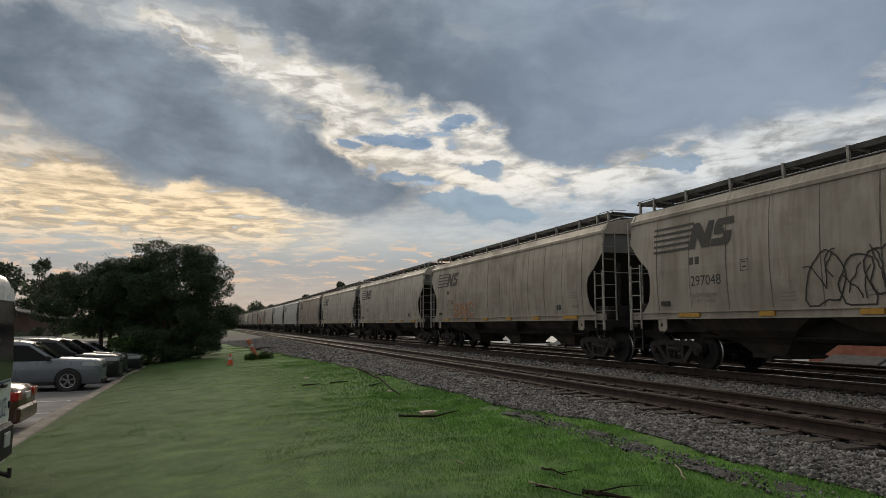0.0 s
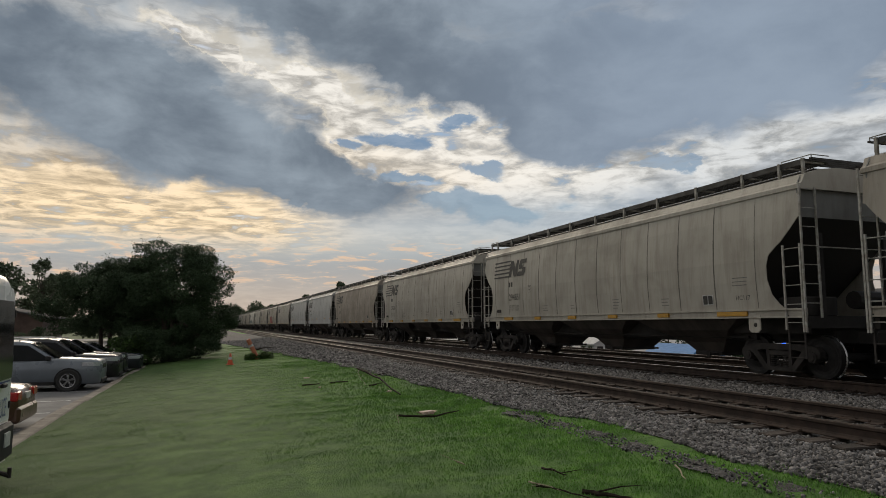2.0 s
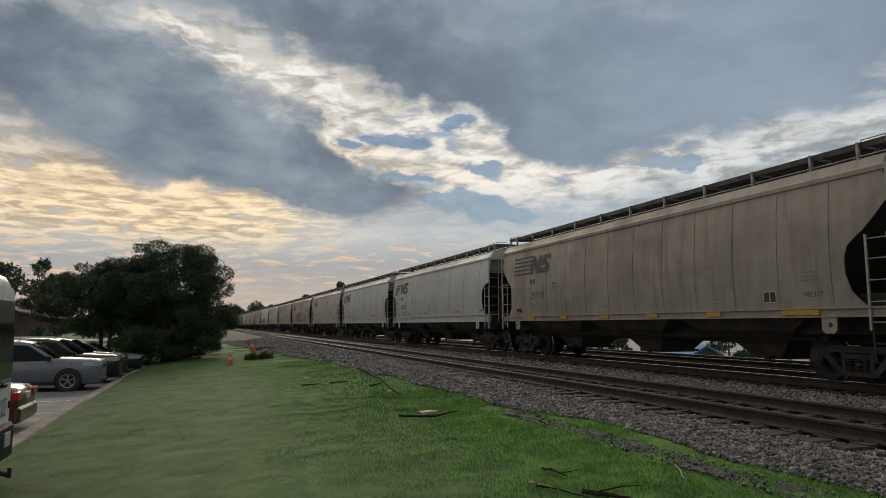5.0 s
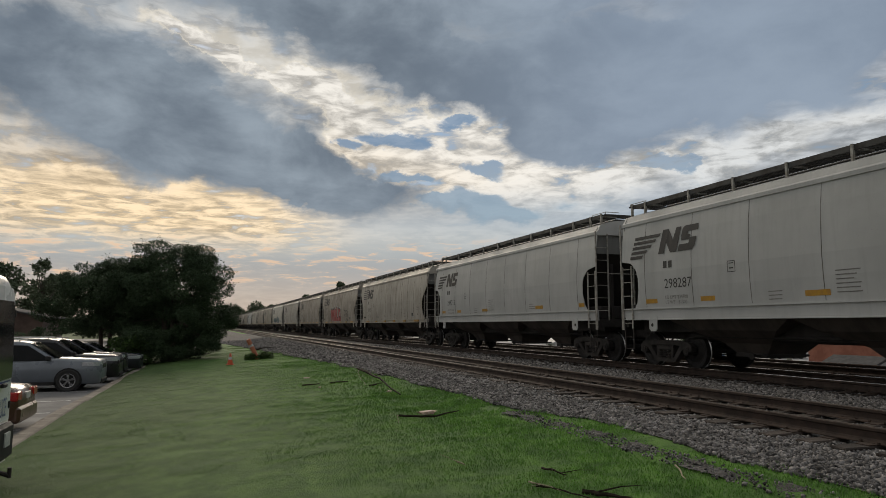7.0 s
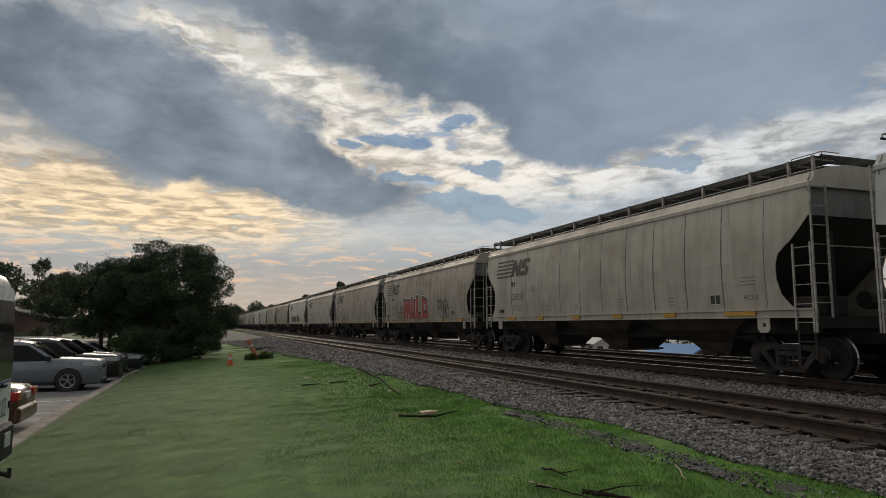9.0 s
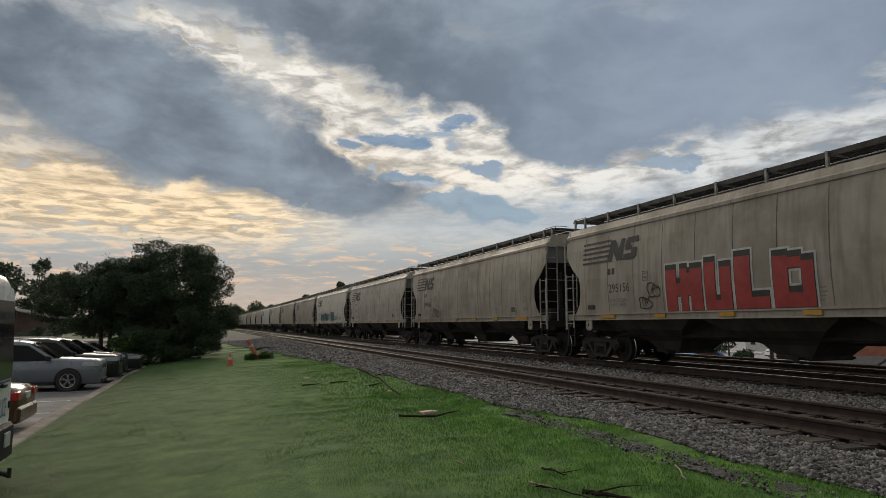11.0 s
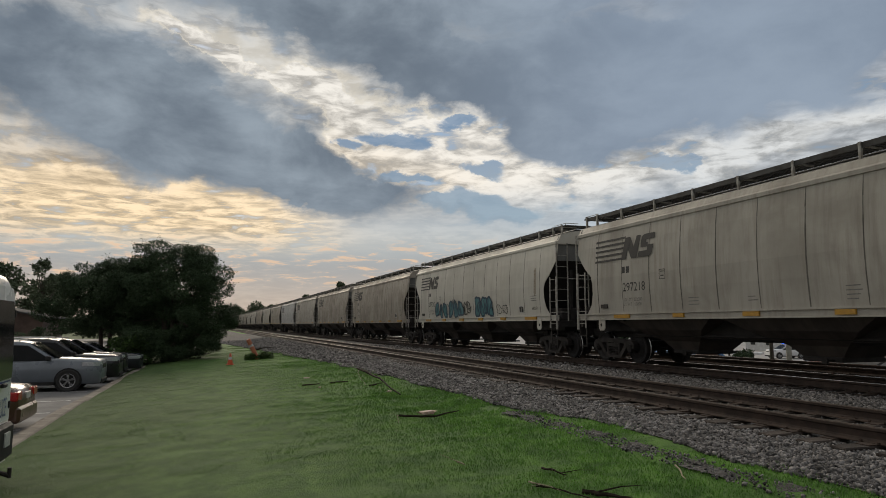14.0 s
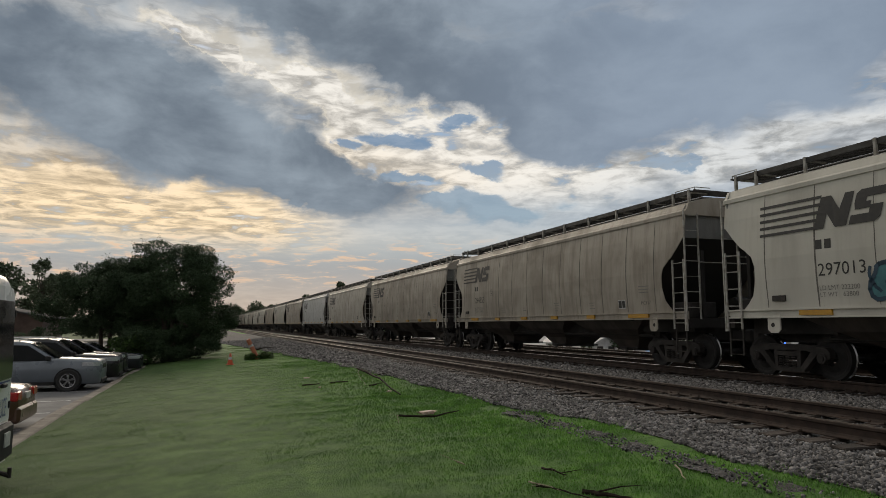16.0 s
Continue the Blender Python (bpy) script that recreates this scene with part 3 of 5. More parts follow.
def add_graffiti(car, hl, forms, fill, line, seed, strokes=2, width=.05):
    """forms: (metres from the far end, centre height, half width, half height)."""
    rng = random.Random(seed)
    for a, z, ry, rz in forms:
        loop = balloon(rng, hl - a, z, ry, rz)
        if fill:
            bm = bmesh.new()
            c = (sum(p[0] for p in loop[:-1]) / (len(loop) - 1), sum(p[1] for p in loop[:-1]) / (len(loop) - 1))
            for p, q in zip(loop, loop[1:]):
                m0, m1 = ((p[0] + c[0]) / 2, (p[1] + c[1]) / 2), ((q[0] + c[0]) / 2, (q[1] + c[1]) / 2)
                on_side(bm, [[p, q, m1, m0], [m0, m1, c]], .014)
            part("graffiti_fill", bm, SPRAY[fill], car, fill + " spray paint")
        bm = bmesh.new()
        ribbon(bm, loop, width, .02)
        for k in range(strokes):
            y, zz = hl - a + rng.uniform(-.5, .5) * ry, z + rng.uniform(-.7, .1) * rz
            path = [(y, zz)]
            h = rng.uniform(-.6, .6)
            for j in range(9):
                h += rng.uniform(-.5, .5)
                y += math.sin(h) * rz * .16
                zz = max(1.54, zz + math.cos(h) * rz * .16)
                path.append((y, zz))
            ribbon(bm, path, width * .8, .02)
        part("graffiti_line", bm, SPRAY[line], car, line + " sprayed outline")


def paint_graffiti(k, car, hl):
    if k == 0:
        add_graffiti(car, hl, [(6.5, 2.05, .42, .52), (7.2, 1.95, .40, .45), (7.9, 2.15, .42, .55), (8.7, 2.05, .45, .5), (9.5, 2.0, .4, .5)], None, "black", 11, 3, .035)
    elif k == 1:
        forms = ([(.8, .85), (.5, 1), (.15, .85), (.15, .62), (.8, .42), (.85, .15), (.5, 0), (.05, .12)], [(.5, 0), (.5, .95)], [(.1, 0), (.1, 1), (.85, 0), (.85, 1)], [(.95, .8), (.6, 1), (.2, .85), (.1, .4), (.35, .05), (.95, .1)])
        for i, (form, a, w) in enumerate(zip(forms, (3.45, 4.15, 4.55, 5.3), (.62, .35, .62, .75))):
            path = [(hl - a - u * w - .10 * v, 1.56 + .62 * v) for u, v in form]
            for colour, wide, lift in (("white", .23, .012), ("brown", .19, .016), ("orange", .165, .02)):
                bm = bmesh.new()
                ribbon(bm, path, wide, lift)
                part("graffiti_letter", bm, SPRAY[colour], car, colour + " spray paint")
    elif k == 8:
        add_graffiti(car, hl, [(4.35, 1.75, .24, .16), (4.75, 2.1, .26, .18)], None, "black", 14, 4, .035)
        blocks = (((5.3, .42, 1.52, 2.72), (5.72, .16, 1.9, 2.35), (5.88, .26, 1.52, 2.72), (6.14, .12, 1.9, 2.6), (6.26, .42, 1.52, 2.70)),
                  ((6.78, .36, 1.52, 2.80), (7.14, .16, 1.52, 1.86), (7.30, .36, 1.52, 2.66)), ((7.78, .48, 1.52, 2.85), (8.26, .5, 1.52, 1.90)), ((8.9, .4, 1.52, 2.75), (9.3, .35, 1.52, 1.95), (9.3, .35, 2.35, 2.7), (9.65, .3, 1.52, 2.6)))
        for form in blocks:
            for colour, grow, lift in (("white", .07, .012), ("black", .02, .016), ("red", 0, .020)):
                bm = bmesh.new()
                for a, w, z0, z1 in form:
                    n = 4
                    z0, z1 = max(1.51, z0 - grow), z1 + grow
                    if colour == "red":
                        z1 -= .12
                    for j in range(n):
                        on_side(bm, [rect(hl - a - w - grow, hl - a + grow, z0 + (z1 - z0) * j / n, z0 + (z1 - z0) * (j + 1) / n)], lift)
                part("graffiti_letter", bm, SPRAY[colour], car, colour + " spray paint")
        add_graffiti(car, hl, [(12.2, 2.0, .4, .4), (13.0, 1.95, .35, .4)], None, "black", 15, 3, .05)
    elif k == 11:
        add_graffiti(car, hl, [(4.0, 1.95, .26, .36), (4.6, 1.85, .16, .30), (5.2, 1.9, .28, .34)], "teal", "blue", 16, 2, .08)
        add_graffiti(car, hl, [(6.1, 1.95, .30, .36), (6.75, 1.9, .28, .36), (7.4, 1.92, .30, .36)], "teal", "blue", 17, 2, .08)
        add_graffiti(car, hl, [(8.05, 1.9, .18, .3), (8.5, 1.95, .16, .28)], None, "black", 18, 3, .045)
        add_graffiti(car, hl, [(9.6, 1.95, .36, .40), (10.3, 1.95, .34, .42), (10.9, 1.92, .32, .40)], "teal", "blue", 19, 2, .09)
        add_graffiti(car, hl, [(11.9, 1.8, .25, .16), (12.5, 1.8, .2, .16)], None, "black", 20, 2, .03)
        for dy in (-.05, .02, .07):
            bm = bmesh.new()
            ribbon(bm, [(-hl + 1.6 + dy, 3.3 - abs(dy)), (-hl + 1.58 + dy, 2.7), (-hl + 1.6 + dy, 2.2 + 2 * abs(dy))], .03, .008)
            part("rust_streak", bm, SPRAY["rust"], car, "brown rust run")
    elif k == 9:
        add_graffiti(car, hl, [(4.3, 1.8, .25, .22), (4.75, 1.75, .22, .18)], None, "black", 21, 4, .03)


def build_car(k, style, paint, near, number):
    """A covered hopper car, centred on its own origin at rail height."""
    hl = 8.38 if style == "A" else 7.83
    sill0, sill1 = (1.30, 1.50) if style == "A" else (1.29, 1.62)
    shade = {"cream": CREAM, "dirty": CREAM_DIRTY, "tan": TAN, "light": LIGHT, "pale": PALE}[paint]
    words = {"cream": "cream-grey", "dirty": "dirty cream", "tan": "dusty tan-grey", "light": "clean light-grey", "pale": "pale cream"}[paint]
    mark = {1: " with orange and white graffiti", 0: " with black outline graffiti", 8: " with big red graffiti", 11: " with teal graffiti"}.get(k, "")
    car = thing("covered_hopper_car", "%s covered hopper car%s on rails" % (words, mark), "rail car", group="train")
    key = (style, paint)
    for s in (-1, 1):
        part("side_sheet", shared(("side", s, *key), lambda: side_sheet(hl, s, shade, sill1 - .04, 1.0 if style == "A" else 0.85)), None, car)

    def roof():
        bm = bmesh.new()
        half = [(1.515, 4.02), (1.535, 4.03), (1.535, 4.12), (1.47, 4.17), (1.40, 4.33), (1.0, 4.46), (0.5, 4.53)]
        prism(bm, [(-x, z) for x, z in half] + [(x, z) for x, z in reversed(half)], "y", -hl - 0.03, hl + 0.03)
        return finish("roof", bm, shade)
    part("roof", shared(("roof", *key), roof), None, car)

    def sill():
        bm = bmesh.new()
        prism(bm, [(s * 1.50, sill0), (s * 1.60, sill0), (s * 1.60, sill0 + .025), (s * 1.56, sill0 + .03), (s * 1.56, sill1 - .04), (s * 1.605, sill1 - .035), (s * 1.605, sill1), (s * 1.50, sill1)], "y", -hl, hl)
        return finish("side_sill", bm, shade)
    for s in (-1, 1):
        part("side_sill", shared(("sill", s, *key), sill), None, car, "pale side sill channel")

    def board():
        bm = bmesh.new()
        for s in (-1, 1):
            x0, x1 = s * 1.24, s * 0.46
            for i in range(11):
                x = x0 + (x1 - x0) * i / 10
                box(bm, x - .008, x + .008, -hl + .1, hl - .1, 4.665, 4.70)
            n = int(2 * hl / 0.11)
            for i in range(n + 1):
                y = -hl + .1 + (2 * hl - .2) * i / n
                box(bm, min(x0, x1), max(x0, x1), y - .016, y + .016, 4.668, 4.69)
            box(bm, x0 - .012, x0 + .012, -hl + .1, hl - .1, 4.59, 4.71)
        for e in (-1, 1):
            for i in range(4):
                y = e * (hl + .05 - .15 * i)
                box(bm, -1.24, 1.24, y - .02, y + .02, 4.66, 4.70)
        return finish("running_board", bm, GRATE)
    part("running_board", shared(("board", style), board), None, car, "dark open steel grating walkway")

    def hatch():
        bm = bmesh.new()
        box(bm, -0.42, 0.42, -hl + .6, hl - .6, 4.5, 4.68, 0.03)
        return finish("hatch_cover", bm, GRATE)
    part("hatch_cover", shared(("hatch", *key), hatch), None, car)

    def post():
        bm = bmesh.new()
        box(bm, -1.285, -1.225, -.028, .028, 4.33, 4.72)
        box(bm, -1.25, -0.66, -.02, .02, 4.625, 4.66)
        return finish("walkway_bracket", bm, LADDER)
    me = shared(("post",), post)
    ys = [-hl + .12, -hl + .75] + np.arange(-hl + 1.85, hl - 1.2, 1.6).tolist() + [hl - .75, hl - .12]
    for y in ys:
        part("walkway_bracket", me, None, car, m=pose(0, y, 0))

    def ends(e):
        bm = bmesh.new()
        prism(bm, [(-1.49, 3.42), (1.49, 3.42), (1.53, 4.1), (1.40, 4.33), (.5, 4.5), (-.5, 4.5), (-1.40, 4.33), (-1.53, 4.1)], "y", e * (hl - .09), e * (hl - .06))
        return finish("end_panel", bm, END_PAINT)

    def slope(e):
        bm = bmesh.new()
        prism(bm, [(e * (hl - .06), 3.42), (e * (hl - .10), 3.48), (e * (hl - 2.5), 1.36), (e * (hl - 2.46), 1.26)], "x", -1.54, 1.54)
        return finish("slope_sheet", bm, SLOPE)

    def frame_end(e):
        bm = bmesh.new()
        box(bm, -1.50, 1.50, min(e * hl, e * (hl - .12)), max(e * hl, e * (hl - .12)), 1.08, 1.34)
        box(bm, -.60, .60, min(e * (hl - .12), e * (hl - 2.6)), max(e * (hl - .12), e * (hl - 2.6)), .76, 1.30)
        box(bm, -1.1, 1.1, min(e * (hl - .3), e * (hl - 2.5)), max(e * (hl - .3), e * (hl - 2.5)), .96, 1.30)
        box(bm, -1.5, 1.5, min(e * (hl - .1), e * (hl - 1.6)), max(e * (hl - .1), e * (hl - 1.6)), 1.28, 1.335)
        box(bm, -.13, .13, min(e * hl, e * (hl + .45)), max(e * hl, e * (hl + .45)), .76, 1.0)
        box(bm, -.2, .2, min(e * (hl + .45), e * (hl + .71)), max(e * (hl + .45), e * (hl + .71)), .70, 1.04, .05)
        for x in (-.95, .95):
            box(bm, x - .05, x + .05, min(e * (hl - .16), e * (hl - .06)), max(e * (hl - .16), e * (hl - .06)), 1.3, 3.1)
        rod(bm, (.3, e * (hl - .4), 1.7), (1.1, e * (hl - .4), 1.7), .2, 10)
        rod(bm, (.5, e * (hl + .1), .95), (.35, e * (hl + .7), .45), .03, 5)
        box(bm, -1.35, -.5, min(e * (hl - .12), e * (hl - .9)), max(e * (hl - .12), e * (hl - .9)), 1.335, 1.75, .03)
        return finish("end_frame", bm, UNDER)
    for e in (-1, 1):
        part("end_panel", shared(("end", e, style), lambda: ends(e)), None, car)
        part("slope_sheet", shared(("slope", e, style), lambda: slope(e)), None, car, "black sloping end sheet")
        part("end_frame", shared(("frame", e, style), lambda: frame_end(e)), None, car, "grimy end platform with coupler")
        if near:
            y = e * (hl - .34)
            part("ladder", shared(("lad", e, style), lambda: ladder_mesh([(e * (hl - .46), 1.05, 2.85), (e * (hl - .02), 1.0, 2.85)], (1.2, 1.58, 1.98, 2.38, 2.76), -1.60, "y")), None, car)
            part("ladder", shared(("lad2", e, style), lambda: ladder_mesh([(-1.60, 1.0, 4.12), (-1.16, 1.3, 4.06)], (1.6, 2.0, 2.4, 2.8, 3.2, 3.6, 4.0), e * (hl + .04), "x")), None, car)

            def cross_rail():
                bm = bmesh.new()
                rod(bm, (-1.16, e * (hl + .03), 2.78), (1.2, e * (hl + .03), 2.78), .014, 6)
                for x in (-.95, .95):
                    rod(bm, (x, e * (hl + .03), 2.78), (x, e * (hl - .08), 2.78), .014, 6)
                return finish("cross_rail", bm, LADDER)
            part("cross_rail", shared(("cross", e, style), cross_rail), None, car, "thin pale handrail across the end")

            def step():
                bm = bmesh.new()
                for u in (-.2, .2):
                    box(bm, -1.575, -1.55, u - .02, u + .02, 0.45, 1.36)
                for z in (0.47, 0.8):
                    rod(bm, (-1.56, -.2, z), (-1.56, .2, z), .014, 5)
                return finish("stirrup_step", bm, STEEL_DARK)
            part("stirrup_step", shared(("step",), step), None, car, m=pose(0, y + e * .1, 0))

            def pad():
                bm = bmesh.new()
                prism(bm, [(-.17, 1.36), (.17, 1.36), (.17, 1.05), (.10, .98), (-.10, .98), (-.17, 1.05)], "x", -1.585, -1.56)
                me = finish("jacking_pad", bm, shade)
                return me
            p = part("jacking_pad", shared(("pad", paint), pad), None, car, m=pose(0, e * (hl - 1.36), 0))
            bm = bmesh.new()
            rod(bm, (-1.588, e * .03, 1.15), (-1.56, e * .03, 1.15), .05, 10)
            part("jacking_hole", shared(("padhole", e), lambda: finish("jacking_hole", bm, SLOPE)), None, p)

            def rail_loop():
                bm = bmesh.new()
                y0, y1 = e * (hl - .72), e * (hl + .05)
                for a, b in (((-1.2, y0, 4.70), (-1.2, y0, 4.765)), ((-1.2, y0, 4.765), (-1.2, y1, 4.765)), ((-1.2, y1, 4.765), (-1.2, y1, 4.66)), ((-1.2, y1, 4.765), (-.7, y1, 4.765))):
                    rod(bm, a, b, .012, 5)
                return finish("grab_iron", bm, LADDER)
            part("grab_iron", shared(("loop", e, style), rail_loop), None, car)

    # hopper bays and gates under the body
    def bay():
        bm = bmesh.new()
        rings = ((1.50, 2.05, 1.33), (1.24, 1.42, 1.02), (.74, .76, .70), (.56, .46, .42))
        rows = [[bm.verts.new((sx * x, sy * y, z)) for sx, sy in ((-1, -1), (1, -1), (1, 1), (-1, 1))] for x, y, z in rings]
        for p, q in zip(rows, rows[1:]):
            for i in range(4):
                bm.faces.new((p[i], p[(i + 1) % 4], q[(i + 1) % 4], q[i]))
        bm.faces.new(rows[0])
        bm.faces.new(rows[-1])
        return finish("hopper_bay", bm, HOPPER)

    def gate():
        bm = bmesh.new()
        box(bm, -.62, .62, -.5, .5, .36, .47, .015)
        rod(bm, (-.9, -.3, .40), (.9, -.3, .40), .03, 6)
        rod(bm, (-.9, -.3, .40), (-.85, -.3, .40), .08, 8)
        return finish("outlet_gate", bm, UNDER)
    reach = hl - 2.55
    for i in (-1, 0, 1):
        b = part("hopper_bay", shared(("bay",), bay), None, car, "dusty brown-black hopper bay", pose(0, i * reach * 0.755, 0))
        part("outlet_gate", shared(("gate",), gate), None, b)

    # centre sill widened into a near-black core that stands for shade between the bays
    def spine():
        bm = bmesh.new()
        prism(bm, [(-.9, 1.31), (-.9, .80), (-.35, .72), (.35, .72), (.9, .80), (.9, 1.31)], "y", -hl + 2, hl - 2)
        rod(bm, (-.95, -hl + 2.2, .86), (-.95, hl - 2.2, .86), .03, 6)
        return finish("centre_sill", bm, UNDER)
    part("centre_sill", shared(("spine", style), spine), None, car)
    for e in (-1, 1):
        build_bogie(car, e * (hl - 1.2))

    # seams, reflectors and lettering on the side that shows
    gap = 1.30 if style == "A" else 1.92
    rng = random.Random(100 + k)

    def seam(w):
        bm = bmesh.new()
        zs = [sill1 + .02, 1.8, 2.1, 2.6, 3.1, 3.6, 4.02]
        pts = [(-half_width(z) - .004, z) for z in zs]
        for (xa, za), (xb, zb) in zip(pts, pts[1:]):
            ta, tb = w * (1 if za > 1.7 else .6), w * (1 if zb < 3.2 else .35)
            bm.faces.new([bm.verts.new(p) for p in ((xa, -ta, za), (xa, ta, za), (xb, tb, zb), (xb, -tb, zb))])
            bm.faces.new([bm.verts.new(p) for p in ((xa, -ta, za), (xa + .012, -ta - .012, za), (xb + .012, -tb - .012, zb), (xb, -tb, zb))])
            bm.faces.new([bm.verts.new(p) for p in ((xa, ta, za), (xa + .012, ta + .012, za), (xb + .012, tb + .012, zb), (xb, tb, zb))])
        return finish("weld_seam", bm, SEAM)
    count = int(2 * (hl - 1.1) / gap)
    for i in range(count + 1):
        y = (i - count / 2) * gap
        w = (.006, .010, .016)[rng.randrange(3)] if style == "A" else .006
        part("weld_seam", shared(("seam", style, w), lambda: seam(w)), None, car, m=pose(0, y, 0))
    if k > 24:
        return car
    # (start from the far end, length)
    flags = ((2.05, .77), (4.75, .42), (7.2, .48), (9.6, .45), (12.0, .45), (14.26, .94)) if style == "A" else ((1.1, .5), (3.3, .5), (6.4, .6), (11.5, .6), (14.6, .35))
    for a, ln in flags:
        y = hl - a
        if style == "A":
            part("reflector", shared(("flag", ln, style), lambda: finish("reflector", box(bmesh.new(), -1.608, -1.559, -ln, 0, sill0 + .05, sill1 - .045), YELLOW)), None, car, "yellow reflective strip", pose(0, y, 0))
        else:
            part("reflector", shared(("flag", ln, style), lambda: finish("reflector", on_side(bmesh.new(), [rect(-ln, 0, 1.74, 1.86)]), YELLOW)), None, car, "yellow reflective strip", pose(0, y, 0))

    def emblem():
        bm = bmesh.new()
        o = hl - 1.12 if style == "A" else hl - .62
        if style == "A":
            for i in range(5):
                z = 3.08 + .155 * i
                t = 1.46 + .03 * i
                on_side(bm, [[(o, z), (o, z + .062), (o - t / 2, z + .062), (o - t / 2, z)], [(o - t / 2, z), (o - t / 2, z + .062), (o - t - .02, z + .062), (o - t, z)]], .012)
        else:
            for i in range(5):
                z = 3.02 + .135 * i
                w = .55 + .14 * i
                on_side(bm, [[(o + .18 - .05 * i, z), (o + .16 - .05 * i, z + .085), (o + .12 - .05 * i - w, z + .085), (o + .18 - .05 * i - w, z)]], .012)
        return finish("emblem_stripe", bm, LETTER)

    def blocks():
        bm = bmesh.new()
        o = hl - 2.52 if style == "A" else hl - 1.72
        zl, zh = 3.07, 3.72
        def slant(pts):
            out = []
            for u, v in pts:
                z = zl + (zh - zl) * v
                out.append((o - u - .18 * v, z))
            return out
        # two heavy slanted forms, each with a notch
        for p in ([(0, 0), (.24, 0), (.24, .5), (0, .5)], [(0, .5), (.24, .5), (.24, 1), (0, 1)], [(.24, 1), (.24, .45), (.50, 0), (.50, .55)],
                  [(.50, 0), (.75, 0), (.75, .5), (.50, .5)], [(.50, .5), (.75, .5), (.75, 1), (.55, 1)],
                  [(.80, 0), (1.34, 0), (1.43, .12), (1.43, .27), (.80, .27)], [(1.17, .27), (1.43, .27), (1.43, .5), (1.17, .5)], [(.86, .42), (1.17, .42), (1.17, .62), (.82, .62)],
                  [(.82, .62), (1.06, .62), (1.06, .75), (.82, .75)], [(.82, .75), (1.43, .75), (1.40, 1), (.90, 1), (.82, .9)]):
            on_side(bm, [slant(p)], .012)
        return finish("emblem_block", bm, LETTER)
    part("emblem_stripe", shared(("em", style), emblem), None, car, "faded black emblem stripes")
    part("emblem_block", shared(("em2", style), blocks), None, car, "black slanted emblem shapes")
    y0 = hl - 2.55 if style == "A" else hl - 1.92
    part("reporting_mark", shared(("rm", style), lambda: finish("reporting_mark", on_side(bmesh.new(), [rect(y0 - .15, y0, 2.67, 2.86), rect(y0 - .36, y0 - .21, 2.67, 2.86)]), LETTER)), None, car)
    if number:
        part("number", lettering(number, .36, y0 - .02, 2.13), None, car, "black stencilled car number").data.materials.append(LETTER)
    if near:
        t = shared(("load", style), lambda: lettering("LD LMT 222200\nLT WT   63800" if style == "A" else "LD LMT 234700\nLT WT   61300", .135, y0 - .02, 1.84))
        if not t.materials:
            t.materials.append(FADED)
        part("load_limit", t, None, car, "small faded stencil lines")

        def box_mark():
            bm = bmesh.new()
            a, b, c, d = hl - 4.53, hl - 4.28, 2.39, 2.66
            on_side(bm, [rect(a, b, c, c + .015), rect(a, b, d - .015, d), rect(a, a + .015, c + .015, d - .015), rect(b - .015, b, c + .015, d - .015), rect(a + .06, b - .06, c + .08, c + .11), rect(a + .05, b - .05, d - .07, d - .05)])
            return finish("stencil_box", bm, LETTER)
        part("stencil_box", shared(("boxm", style), box_mark), None, car)

        def panel():
            bm = bmesh.new()
            y = -hl + 2.62
            on_side(bm, [rect(y, y + .36, 1.63, 1.88)], .008)
            return finish("data_panel", bm, LINE)

        def panel2():
            bm = bmesh.new()
            y = -hl + 2.62
            on_side(bm, [rect(y + .02, y + .16, 1.65, 1.86), rect(y + .19, y + .34, 1.65, 1.86)], .013)
            return finish("data_field", bm, LETTER)
        if style == "A":
            p = part("data_panel", shared(("panel",), panel), None, car, "white-edged black data panel")
            part("data_field", shared(("panel2",), panel2), None, p)

        r2 = random.Random(5)
        for yy, zz, n, w in ((-hl + 1.95, 2.05, 3, .5), (3.0, 1.66, 3, .4), (-1.5, 1.64, 4, .35), (1.0, 1.70, 2, .3), (-3.8, 1.66, 3, .35)) if style == "A" else ((hl - 5.45, 1.70, 3, .4), (hl - 7.15, 1.78, 6, .55), (hl - 11, 1.75, 3, .5)):
            for i in range(n):
                ww = w * r2.uniform(.7, 1)
                z = zz + .085 * i
                part("stencil_line", shared(("print", style, round(yy, 2), i), lambda: finish("stencil_line", on_side(bmesh.new(), [rect(yy - ww, yy, z, z + .022)]), FADED)), None, car)
        if style == "A":
            t = shared(("hc",), lambda: lettering("HC117", .15, -hl + 1.88, 1.72))
            if not t.materials:
                t.materials.append(LETTER)
            part("shop_code", t, None, car)

            def vent():
                bm = bmesh.new()
                box(bm, -1.62, -1.57, hl - 1.72, hl - 1.38, 1.66, 1.78)
                return finish("tag_board", bm, STEEL_DARK)
            part("tag_board", shared(("vent",), vent), None, car, m=pose(0, 0, 0))
    return car


# (style, paint, number), from the front of the train
CONSIST = [("A", "dirty", "297048"), ("A", "dirty", "297541"), ("A", "cream", "294851"), ("A", "cream", "297661"), ("A", "tan", "297390"), ("B", "light", "298287"),
           ("B", "light", "298215"), ("A", "cream", "295051"), ("A", "dirty", "295156"), ("A", "dirty", "297464"), ("A", "cream", "297218"),
           ("A", "pale", "297013"), ("A", "dirty", "294853")]
CARS = []


